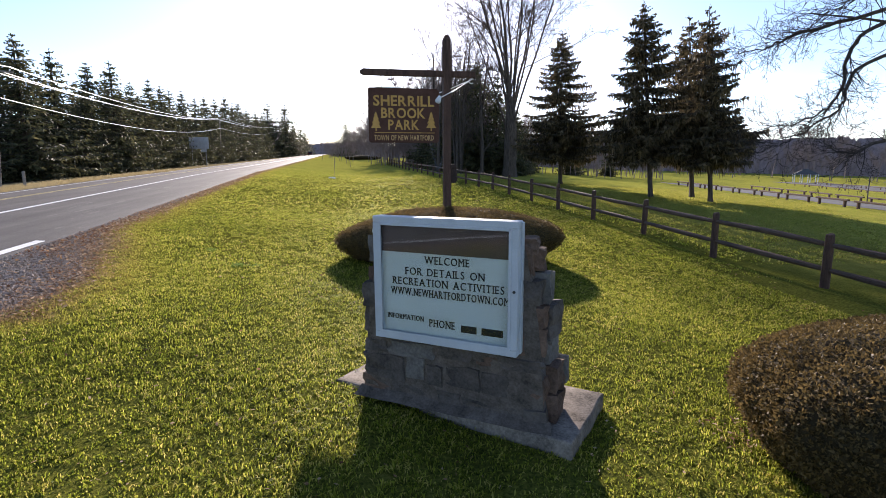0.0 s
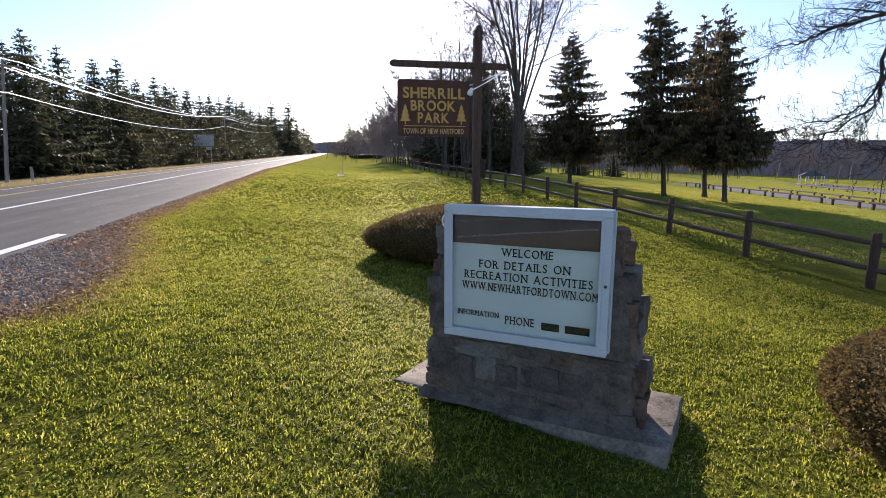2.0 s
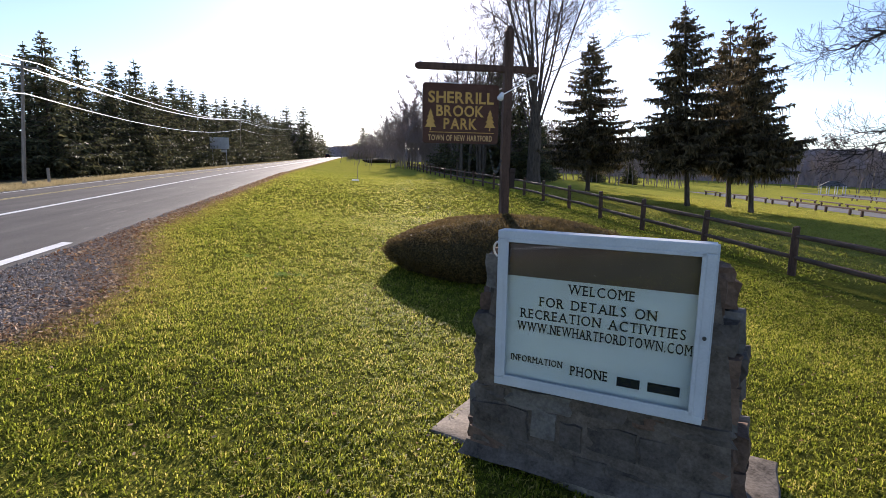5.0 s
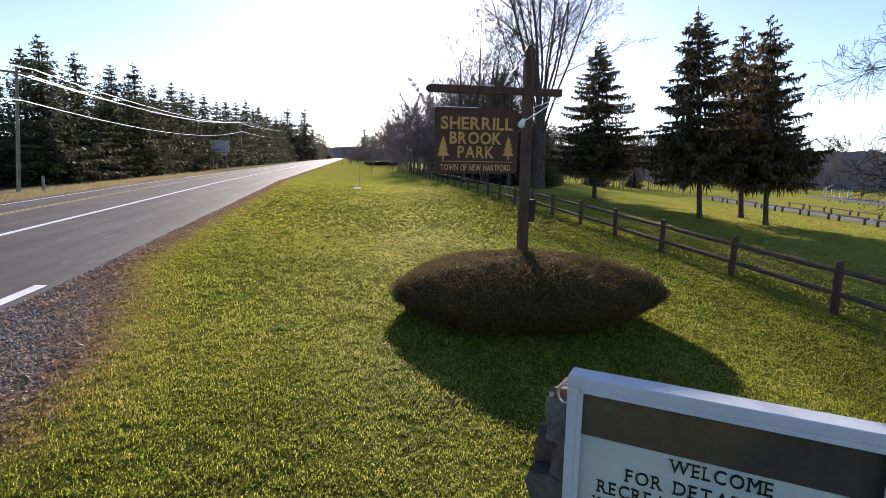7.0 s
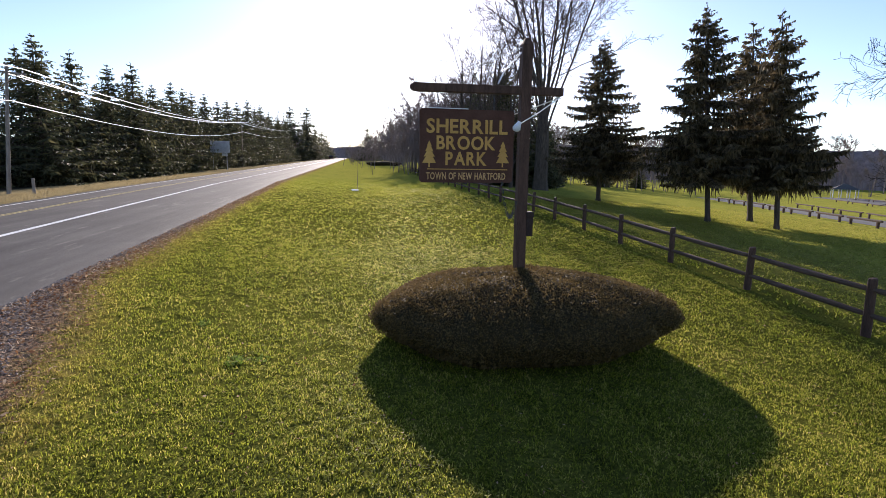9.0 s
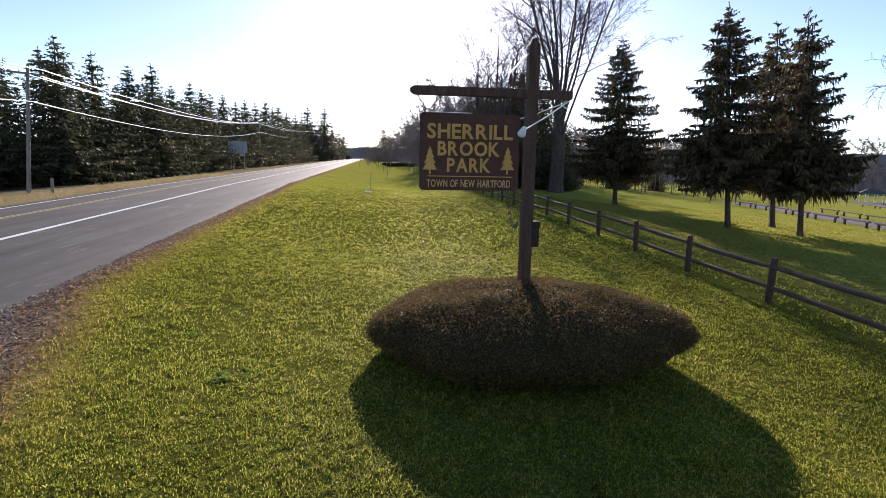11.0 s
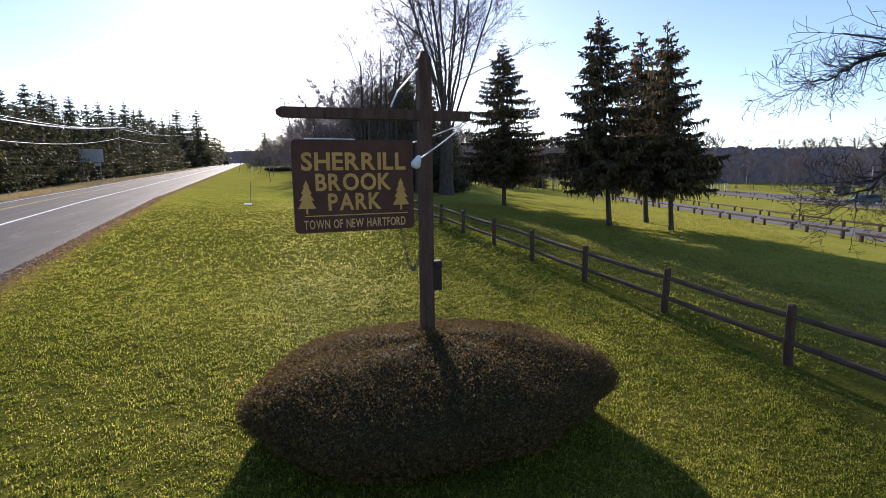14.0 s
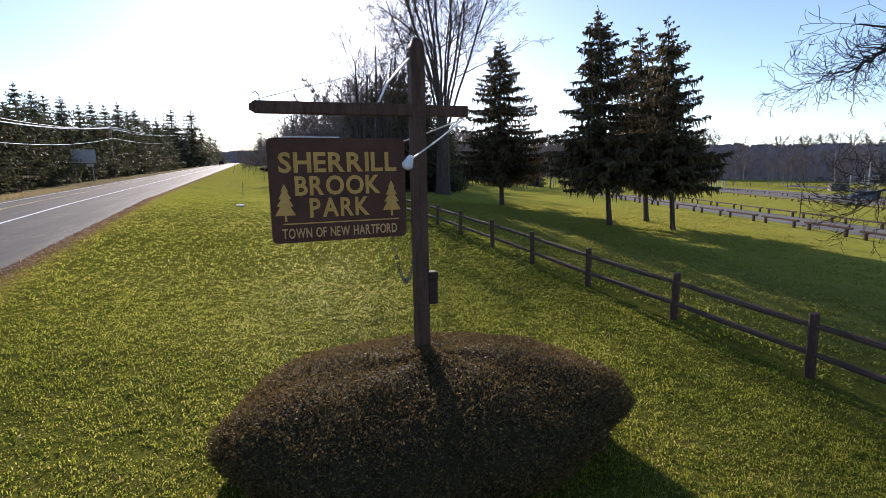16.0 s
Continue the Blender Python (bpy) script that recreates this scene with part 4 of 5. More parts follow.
random.seed(8)
tips = [(52.5, 12.5), (58.5, 12.4), (66.0, 12.3), (69.5, 13.1), (76.5, 11.5), (84.2, 13.0), (90.3, 12.7), (95.1, 12.8), (102.6, 13.3), (109.5, 12.9), (116.9, 13.8), (127, 14.4), (139.6, 16.0), (147, 15.4), (155, 16.2), (168, 15.6), (182, 15.2), (190, 14.6), (198, 15.0), (207, 14.6), (217, 15.2), (228, 14.8)]
for k, (y, h) in enumerate(tips):
    plant("roadside_spruce", (ROW_A, ROW_B)[k % 2], -27 + random.uniform(-0.6, 0.6), y, random.uniform(0, 360), h / 12.5, "dense dark green roadside spruce", "tree", "roadside spruces", 1.4)
for k in range(24):
    y = 42 + 7.4 * k
    plant("roadside_spruce", (ROW_B, ROW_A)[k % 2], -31.5 + random.uniform(-1, 1), y, random.uniform(0, 360), random.uniform(0.86, 1.02), "dense dark green spruce in the second row", "tree", "roadside spruces", 1.55)
for k in range(22):
    plant("roadside_spruce", (ROW_A, ROW_B)[k % 2], -35.5 + random.uniform(-1, 1), 52 + 7.9 * k, random.uniform(0, 360), random.uniform(0.80, 0.96), "dense dark green spruce in the last row", "tree", "roadside spruces", 1.6)
for x, y, s in ((-30.0, 44.0, 0.62), (-34, 38.5, 0.55), (-26.5, 62.5, 0.75), (-26.5, 80.0, 0.8), (-27, 73.0, 0.85), (-26.8, 121.5, 0.85), (-26.8, 133, 0.9)):
    plant("roadside_spruce", ROW_A, x, y, 77 * s, s, "smaller dark green spruce at the road's edge", "tree", "roadside spruces", 1.2)


for x, y, s in ((12.4, 59.5, 0.86), (14.2, 57.0, 0.98), (15.9, 59.5, 1.02), (17.6, 57.0, 0.90), (19.6, 58.5, 0.72), (11.2, 66, 0.76), (13.6, 70, 0.86), (21.8, 62.0, 0.64)):
    plant("belt_pine", ROW_A, x, y, 211 * s, s, "dark conifer standing among leafless trees", "tree", "belt pines", 1.3)
for x, y, s in ((24.5, 84, 0.70), (28.5, 78, 0.62), (33.0, 88, 0.66), (38.5, 82, 0.60), (44.0, 92, 0.62), (50.0, 90, 0.55), (21.5, 92, 0.95), (15.5, 96, 1.0)):
    plant("park_edge_spruce", ROW_B, x, y, 300 * s, s, "dark spruce at the edge of the woods", "tree", "wood edge spruces", 1.35)


def limbs(rng, start, way, length, radius, level, out, curl=0.35, split=(2, 4), thin=0.62, rise=0.25, floor=0.004):
    """Grow a bare branch and what forks from it."""
    p, d = np.array(start, float), np.array(way, float) / np.linalg.norm(way)
    n = max(3, int(4 + 1.5 * level))
    kids = []
    for k in range(n):
        q = p + d * length / n
        r0, r1 = radius * (1 - 0.65 * k / n), radius * (1 - 0.65 * (k + 1) / n)
        out.append((p, q, max(r0, floor), max(r1, floor)))
        if level > 0 and k >= 1:
            for _ in range(int(rng.integers(0, split[1] - 1)) if k < n - 1 else int(rng.integers(*split))):
                kids.append((q, d.copy(), r1, 1 - 0.4 * k / n))
        d = d + rng.normal(0, curl / n ** 0.5, 3) + np.array([0, 0, rise / n])
        d /= np.linalg.norm(d)
        p = q
    for q, dd, r, f in kids:
        side = rng.normal(0, 1, 3)
        side -= dd * (side @ dd)
        side /= np.linalg.norm(side)
        w = dd * rng.uniform(0.5, 0.95) + side * rng.uniform(0.5, 0.9)
        limbs(rng, q, w, length * thin * f * rng.uniform(0.7, 1.15), r * rng.uniform(0.34, 0.58), level - 1, out, curl, split, thin, rise, floor)


def bare_tree(name, x, y, segs, label, sides=5, group="bare trees", twigs="twig"):
    big = [s for s in segs if s[2] >= 0.035]
    small = [s for s in segs if s[2] < 0.035]
    ob = empty(name, Matrix.Translation((x, y, gz(x, y))), label, "tree", group)
    for nm, some, sd, mt in (("trunk", big, sides + 2, "bark"), ("crown", small, 3, twigs)):
        if some:
            v, f = tubes(some, sd)
            mesh_ob(nm, v.tolist(), f.tolist(), mt, ob)
    return ob


# the tall tree of many stems
rng = np.random.default_rng(4)
segs = [((0, 0, -0.3), (0, 0, 0.9), 0.92, 0.72), ((0, 0, 0.9), (0.05, 0, 4.6), 0.72, 0.66), ((0.05, 0, 4.6), (0, 0, 8.2), 0.66, 0.42)]
for k in range(12):
    a = 6.283 * k / 12 + rng.normal(0, 0.2)
    lean = rng.uniform(0.04, 0.12) if k % 3 == 0 else rng.uniform(0.16, 0.50)
    h = rng.uniform(3.6, 8.0)
    limbs(rng, (0.26 * math.cos(a), 0.26 * math.sin(a), h), (lean * math.cos(a), lean * math.sin(a), 1), rng.uniform(16, 20), rng.uniform(0.10, 0.17), 3, segs, 0.20, (2, 5), 0.38, 0.03, 0.012)
bare_tree("tall_bare_tree", 17.5, 52.0, segs, "tall leafless tree with many upright stems")

# smaller bare trees beside the fence, behind the park sign
for x, y, tall, seed in ((9.8, 52.0, 11.5, 31), (11.6, 56.0, 15.0, 32), (14.6, 52.5, 11.0, 33), (13.2, 55.5, 15.0, 34), (10.6, 57.5, 14.0, 35), (15.2, 55.0, 14.0, 36), (11.0, 63.0, 12.0, 37), (14.4, 60.5, 14.0, 38)):
    rng, segs = np.random.default_rng(seed), []
    limbs(rng, (0, 0, -0.3), (0.02, 0.0, 1), tall * 0.92, 0.19, 3, segs, 0.13, (2, 5), 0.42, 0.6, 0.010)
    bare_tree("bare_tree", x, y, segs, "slender leafless tree beside the rail fence", group="fence side trees")

# a narrow clump of upright stems beside it
rng, segs = np.random.default_rng(41), []
for k in range(6):
    a = 1.05 * k
    limbs(rng, (0.3 * math.cos(a), 0.3 * math.sin(a), -0.3), (0.05 * math.cos(a), 0.05 * math.sin(a), 1), rng.uniform(9.5, 12.5), rng.uniform(0.10, 0.15), 3, segs, 0.12, (2, 4), 0.32, 0.4, 0.010)
bare_tree("bare_tree", 12.3, 53.6, segs, "narrow clump of tall leafless stems by the fence", group="fence side trees")

# the broad tree whose boughs hang into view
def bough(rng, knots, radius, out):
    """A limb that sags through its knots, with twigs that turn up along it."""
    K = [np.array(k, float) for k in knots]
    K = [2 * K[0] - K[1]] + K + [2 * K[-1] - K[-2]]
    line = []
    for a, b, c, d in zip(K, K[1:], K[2:], K[3:]):
        for t in np.linspace(0, 1, 6, endpoint=False):
            line.append(0.5 * (2 * b + (c - a) * t + (2 * a - 5 * b + 4 * c - d) * t * t + (3 * b - a - 3 * c + d) * t ** 3) + rng.normal(0, 0.025, 3))
    line.append(K[-2])
    n = len(line) - 1
    for k in range(n):
        r0, r1 = radius * (1 - 0.85 * k / n), radius * (1 - 0.85 * (k + 1) / n)
        out.append((line[k], line[k + 1], r0, r1))
        if k < 5:
            continue
        way = (line[k + 1] - line[k]) / np.linalg.norm(line[k + 1] - line[k])
        for _ in range(int(rng.integers(2, 4))):
            side = rng.normal(0, 1, 3) * (0.7, 1.0, 0.8)
            w = way * rng.uniform(0.5, 1.0) + side * 0.45
            limbs(rng, line[k + 1], w, rng.uniform(0.4, 0.95), max(0.006, 0.40 * r1), 2, out, 0.40, (2, 3), 0.60, 0.22, 0.0035)


rng = np.random.default_rng(9)
TX, TY = 15.2, 9.2
segs = [((0, 0, -0.3), (0.1, 0, 2.2), 0.42, 0.36), ((0.1, 0, 2.2), (0.1, 0.1, 4.6), 0.36, 0.32), ((0.1, 0.1, 4.6), (0.0, 0.1, 9.0), 0.32, 0.16)]
# hanging boughs on the lawn's side
for knots in (((0, 0, 6.3), (-4.1, 0.6, 5.5), (-4.9, 0.6, 4.0), (-5.8, 0.6, 3.5), (-7.0, 0.6, 3.3)),
              ((0, 0, 5.6), (-3.4, 1.1, 4.9), (-4.1, 1.1, 3.9), (-5.3, 1.1, 3.2), (-6.4, 1.1, 2.85)),
              ((0, 0, 3.8), (-3.4, 0.4, 3.0), (-4.5, 0.4, 2.75), (-5.4, 0.4, 2.95)),
              ((0, 0, 6.8), (-4.4, 1.3, 5.8), (-5.6, 1.3, 5.5), (-6.4, 1.3, 5.2), (-7.3, 1.3, 5.0)),
              ((0, 0, 7.0), (-3.8, 0.2, 6.3), (-5.2, 0.2, 6.0), (-6.2, 0.1, 5.5))):
    bough(rng, [(0.05 + 0.87 * x, 0.1 + y, z) for x, y, z in knots], 0.055, segs)
for az, up, ln, z in ((220, 0.5, 5.0, 5.2), (240, 0.5, 5.0, 5.6), (120, 0.6, 4.4, 5.2), (40, 0.5, 5.0, 5.4), (310, 0.5, 5.0, 5.6), (180, 1.3, 4.8, 7.4)):
    limbs(rng, (0.05, 0.1, z), (math.cos(radians(az)), math.sin(radians(az)), up), ln, 0.06, 2, segs, 0.34, (2, 4), 0.46, -0.12, 0.006)
bare_tree("broad_bare_tree", TX, TY, segs, "broad leafless tree with long spreading twiggy boughs", twigs="dark_twig")

# ---------------------------------------------------------------- woods in the distance
def wood_template(seed, tall, level=1, radius=0.10, n=260, thin=0.04):
    r, out = np.random.default_rng(seed), []
    limbs(r, (0, 0, -0.3), (r.normal(0, 0.04), r.normal(0, 0.04), 1), tall, radius, level, out, 0.15, (2, 5), 0.45, 0.6, 0.014)
    v, f = tubes(out, 3)
    # sprays of fine twigs as thin blades
    pick = r.integers(len(out) // 8, len(out), n)
    p = np.array([out[k][1] for k in pick])
    d = np.array([out[k][1] - np.array(out[k][0]) for k in pick], float)
    d = d / (np.linalg.norm(d, axis=1, keepdims=True) + 1e-9) + r.normal(0, 0.5, (n, 3))
    d = d / np.linalg.norm(d, axis=1, keepdims=True) * r.uniform(0.5, 1.7, (n, 1))
    s = np.cross(d, r.normal(0, 1, (n, 3)))
    s = s / np.linalg.norm(s, axis=1, keepdims=True) * thin
    q = np.stack([p - s, p + s, p + d, p + d * 0.98], 1).reshape(-1, 3)
    return np.concatenate([v, q]), np.concatenate([f, np.arange(4 * n).reshape(-1, 4) + len(v)])


TEMPL = [wood_template(s, 10.0) for s in range(100, 106)]
NEARER = [wood_template(s, 10.0, 2, 0.09, 420, 0.016) for s in range(120, 126)]


def wood(name, places, label, material="far_wood", kinds=TEMPL):
    """Many bare trees as one object; places: x, y, height."""
    r, V, F, base = np.random.default_rng(3), [], [], 0
    for k, (x, y, h) in enumerate(places):
        v, f = kinds[k % len(kinds)]
        a, s = r.uniform(0, 6.28), h / 11.0
        w = s * r.uniform(0.9, 1.5)
        rot = np.array([[math.cos(a) * w, -math.sin(a) * w, 0], [math.sin(a) * w, math.cos(a) * w, 0], [0, 0, s]])
        V.append(v @ rot.T + (x, y, gz(x, y) - 0.3))
        F.append(f + base)
        base += len(v)
    ob = mesh_ob(name, np.concatenate(V).tolist(), np.concatenate(F).tolist(), material)
    return tagged(ob, label, "woods", kind="stuff")


rng = np.random.default_rng(12)
right = []
for k in range(340):
    az = radians(rng.uniform(14, 80))
    dist = rng.uniform(170, 240)
    right.append((dist * math.sin(az), dist * math.cos(az), (rng.uniform(11.0, 14.5) if k % 2 else rng.uniform(6, 11)) * dist / 195))
verts, faces = [], []
STEPS = 760
for k in range(STEPS + 1):
    az = radians(-33 + 120 * k / STEPS)
    push = 1.0 + 0.95 * min(1.0, max(0.0, (radians(14) - az) / radians(8)))
    tip = 1 + 0.05 * smooth_noise(k * 0.14, 1.0) + 0.06 * smooth_noise(k * 0.04, 5) + 0.05 * smooth_noise(k * 0.9, 9.0)
    for dist, h in ((238 * push, -3.0), (243 * push, 7.5), (248 * push, 11.5), (252 * push, 14.0 * tip)):
        x, y = (dist + 1.5 * smooth_noise(k * 0.55, h)) * math.sin(az), (dist + 1.5 * smooth_noise(k * 0.55, h)) * math.cos(az)
        verts.append((x, y, gz(x, y) + h * (0.5 + 0.5 * tip)))
for k in range(STEPS):
    for j in range(3):
        faces.append((4 * k + j, 4 * k + j + 1, 4 * k + j + 5, 4 * k + j + 4))
tagged(mesh_ob("backdrop", verts, faces, "far_thicket", smooth=True), "brown thicket rising behind the far woods", "thicket", kind="structure")
wood("woods_beyond_park", right, "grey-brown leafless woods behind the park")
mid = []
LINE = ((-2, 2.0), (3.4, 4.8), (7, 8.4), (11, 12.0), (16, 14.6), (20, 15.5), (26, 12.5), (31, 9.0), (42, 8.5), (54, 8.0), (62, 7.0))
for k in range(300):
    f = rng.uniform(-2, 62) if k % 2 else rng.uniform(3, 26)
    y = rng.uniform(72, 112) if f > 5 else rng.uniform(90, 210)
    h = np.interp(f, [a for a, _ in LINE], [b for _, b in LINE]) * (y + 5) / 95
    mid.append((1.0 + (f - 1.0) * y / 90, y, h * (rng.uniform(0.78, 1.05) if k % 2 else rng.uniform(0.35, 0.7))))
for k in range(150):
    f, y = rng.uniform(-1.5, 9.0), rng.uniform(120, 300)
    h = np.interp(f, [a for a, _ in LINE], [b for _, b in LINE]) * (y + 5) / 95
    mid.append((1.0 + (f - 1.0) * y / 90, y, min(20, h) * rng.uniform(0.55, 0.95)))
belt = []
for k in range(100):
    # the thick belt beside the fence
    y = rng.uniform(60, 125)
    x = 9.0 + 0.02 * (y - 46) + rng.uniform(0, 10.0)
    belt.append((x, y, np.interp(y, (46, 60, 120), (8.4, 10.2, 10.8)) * (rng.uniform(0.75, 1.1) if k % 3 else rng.uniform(0.3, 0.6))))
wood("belt_beside_fence", belt, "dense belt of leafless saplings beside the rail fence", kinds=NEARER)
wood("woods_along_road", mid, "leafless roadside woods ahead")
endw = [(rng.uniform(-70, 60), rng.uniform(330, 480), rng.uniform(8, 12)) for k in range(70)] + [(rng.uniform(-60, -24), rng.uniform(200, 420), rng.uniform(12, 17)) for k in range(70)]
wood("woods_at_road_end", endw, "leafless woods at the end of the road")

# ---------------------------------------------------------------- power line across the road
def utility_pole(x, y, top, lean):
    g = gz(x, y)
    up = empty("utility_pole", pose(x, y, g, 0, lean, 0), "grey wooden utility pole with a cross arm", "utility pole", "power line poles")
    h = top - g
    part("pole", rod([(0, 0, -0.3), (0, 0, h * 0.5), (0, 0, h)], [0.13, 0.11, 0.085], 10), "pole_wood", up)
    part("cross_arm", box(2.3, 0.10, 0.12, (0, -0.1, h - 0.55), 0.01), "pole_wood", up)
    for sx in (-1, 1):
        part("arm_brace", rod([(0.75 * sx, -0.1, h - 0.60), (0, -0.05, h - 1.15)], 0.02, 6), "steel", up)
    for sx in (-1.0, -0.45, 0.95):
        part("insulator", rod([(sx, -0.1, h - 0.49), (sx, -0.1, h - 0.40), (sx, -0.1, h - 0.34)], [0.035, 0.05, 0.02], 8), "white", up)
    return h + g


POLES = [(-20.5, -32, 8.6), (-22.15, 40.0, 8.75), (-24.5, 118, 12.0), (-26.6, 240, 19.0), (-28.5, 360, 22)]
for (x, y, top), lean in zip(POLES, (0, 5.0, 1.5, 0, 0)):
    utility_pole(x - (top - gz(x, y)) * math.sin(radians(lean)), y, top, lean)
for (xa, ya, ta), (xb, yb, tb) in zip(POLES, POLES[1:]):
    for dx, dz, sag in ((-1.0, -0.35, 1.1), (-0.45, -0.35, 1.25), (0.95, -0.35, 1.15), (0.1, -2.3, 1.45)):
        pts = []
        for f in np.linspace(0, 1, 15):
            pts.append((xa + dx + f * (xb - xa), ya - 0.1 + f * (yb - ya), ta + dz + f * (tb - ta) - 4 * f * (1 - f) * sag))
        wr = part("power_wire", rod(pts, 0.026, 5), "wire", None)
        tagged(wr, "thin shiny sagging overhead wire", "wire", "overhead wires")

# ---------------------------------------------------------------- the park beyond the fence
def along(p, q, f):
    return (p[0] + f * (q[0] - p[0]), p[1] + f * (q[1] - p[1]))


def strip(name, left, right, material, label, category, lift=0.02, n=24):
    """A paved band between two lines on the land."""
    verts, faces = [], []
    m = 6
    for k in range(n + 1):
        a, b = along(*left, k / n), along(*right, k / n)
        for j in range(m + 1):
            x, y = along(a, b, j / m)
            verts.append((x, y, gz(x, y) + lift))
    for k in range(n):
        for j in range(m):
            i = k * (m + 1) + j
            faces.append((i, i + 1, i + m + 2, i + m + 1))
    return tagged(mesh_ob(name, verts, faces, material, smooth=True), label, category, kind="structure")


strip("park_road", ((27.8, 8), (44.5, 66)), ((35.2, 8), (52.0, 66)), "lot", "pale grey asphalt park road", "road")
strip("parking_lot", ((76, 22), (100, 104)), ((126, 12), (160, 118)), "lot", "pale asphalt parking lot beyond the grass", "parking lot", 0.03)


def log_barrier(x, y, turn, length):
    lb = empty("log_barrier", pose(x, y, gz(x, y), 0, 0, turn), "low dark timber rail on two short posts", "barrier", "log barriers")
    for s in (-1, 1):
        part("post", box(0.13, 0.15, 0.56, (s * (length / 2 - 0.35), 0, 0.12), 0.012), "post", lb)
    bm = box(length, 0.17, 0.12, (0, 0, 0.46), 0.02)
    part("beam", bm, "rail", lb)


for (x0, y0), (x1, y1), n in (((29.05, 18.8), (40.5, 56.0), 10), ((37.3, 21.5), (50.0, 55.0), 8), ((68, 38), (86, 84), 9), ((84, 42), (106, 98), 10)):
    a = math.degrees(math.atan2(y1 - y0, x1 - x0))
    pitch = math.hypot(x1 - x0, y1 - y0) / n
    for k in range(n):
        x, y = along((x0, y0), (x1, y1), (k + 0.5) / n)
        log_barrier(x, y, a + 2 * math.sin(3 * k), pitch * 0.86)

# shelter with a hipped roof
gx, gy = 112, 106
shelter = empty("picnic_shelter", pose(gx, gy, gz(gx, gy), 0, 0, -40), "open white park shelter with a grey hipped roof", "shelter")
rf = bmesh.new()
e = [rf.verts.new((sx * 2.6, sy * 2.1, 2.1)) for sx, sy in ((-1, -1), (1, -1), (1, 1), (-1, 1))]
r0, r1 = rf.verts.new((-0.5, 0, 3.3)), rf.verts.new((0.5, 0, 3.3))
for f in ((e[0], e[1], r1, r0), (e[2], e[3], r0, r1), (e[1], e[2], r1), (e[3], e[0], r0), (e[3], e[2], e[1], e[0])):
    rf.faces.new(f)
part("roof", rf, "roof", shelter)
for sx in (-2.35, -0.8, 0.8, 2.35):
    for sy in (-1.85, 1.85):
        part("column", box(0.16, 0.16, 2.3, (sx, sy, 0.98)), "white", shelter)
house = empty("equipment_shed", pose(gx + 26, gy - 14, gz(gx + 26, gy - 14), 0, 0, -40), "low weathered grey-brown shed beyond the parking lot", "shed")
part("wall", box(3.4, 2.6, 1.9, (0, 0, 0.85)), "pole_wood", house)
part("roof", box(3.8, 3.0, 0.2, (0, 0, 1.9), 0.05), "roof", house)
part("door", box(0.8, 0.06, 1.6, (0.6, -1.33, 0.8)), "roof", house)

# ball field backstop
bx0, by0 = 106.0, 66.0
stop = empty("backstop", pose(bx0, by0, gz(bx0, by0), 0, 0, -55), "grey chain link ball field backstop", "backstop")
for x in (-3.0, -1.0, 1.0, 3.0):
    part("post", rod([(x, 0.25 * abs(x), -0.2), (x, 0.25 * abs(x), 4.4)], 0.07, 6), "steel", stop)
for z in (0.3, 1.6, 3.0, 4.3):
    part("rail", rod([(-3, 0.75, z), (-1, 0.25, z), (1, 0.25, z), (3, 0.75, z)], 0.05, 6), "steel", stop)
net = bmesh.new()
for k in range(25):
    rod([(-3 + 0.25 * k, 0.25 * abs(-3 + 0.25 * k) + 0.02, 0.1), (-3 + 0.25 * k, 0.25 * abs(-3 + 0.25 * k) + 0.02, 4.3)], 0.02, 3, net)
tagged(part("mesh_wires", net, "steel", stop, "wire mesh"), kind="stuff")


def marker(name, x, y, tall, radius, material, label, category, tilt=0.0):
    ob = part(name, rod([(0, 0, -0.1), (0, 0, tall * 0.96), (0, 0, tall)], [radius, radius, radius * 0.6], 8), material, None)
    ob.matrix_world = pose(x, y, gz(x, y), 0, tilt, 0)
    return tagged(ob, label, category)


marker("lamp_pole", 112, 70, 7.0, 0.09, "white", "tall thin pale field light pole", "light pole")
marker("sign_stake", 41.5, 33.5, 2.2, 0.04, "dark_steel", "thin dark stake beside the park road", "stake")
marker("marker_post", -20.6, 38.6, 1.0, 0.09, "pole_wood", "short weathered wooden marker post by the verge", "post")
marker("lawn_stake", -0.6, 39.4, 1.5, 0.018, "pole_wood", "thin wooden survey stake in the lawn", "stake", 3)
marker("lawn_stake", 1.4, 73.0, 1.6, 0.03, "pole_wood", "thin wooden survey stake in the lawn", "stake", -4)
marker("lawn_stake", -3.6, 112.0, 3.6, 0.05, "pole_wood", "leaning wooden stake at the road's edge", "stake", 14)
foot = part("stake_foot", box(0.5, 0.25, 0.12, (0, 0, 0.05), 0.03), "white", None)
foot.matrix_world = pose(-0.75, 39.2, gz(-0.75, 39.2))
tagged(foot, "pale flat stone at the foot of a stake", "stone")
hedge("low_hedge", 5.8, 132, 4.6, 2.0, 1.1, 4000, 8, "low pale hedge at a far driveway")

# back of a large road sign
rs = empty("road_sign", pose(-23.4, 95.0, gz(-23.4, 95)), "large grey road sign seen from behind on two legs", "road sign")
part("panel", box(3.1, 0.06, 1.95, (0, 0, 3.85), 0.02), "sign_back", rs)
for x in (-1.2, 1.0):
    part("leg", rod([(x, 0.08, -0.3), (x, 0.08, 4.7)], 0.07, 6), "sign_back", rs)
part("small_plate", box(0.9, 0.05, 0.45, (0.7, 0, 2.55), 0.02), "sign_back", rs)


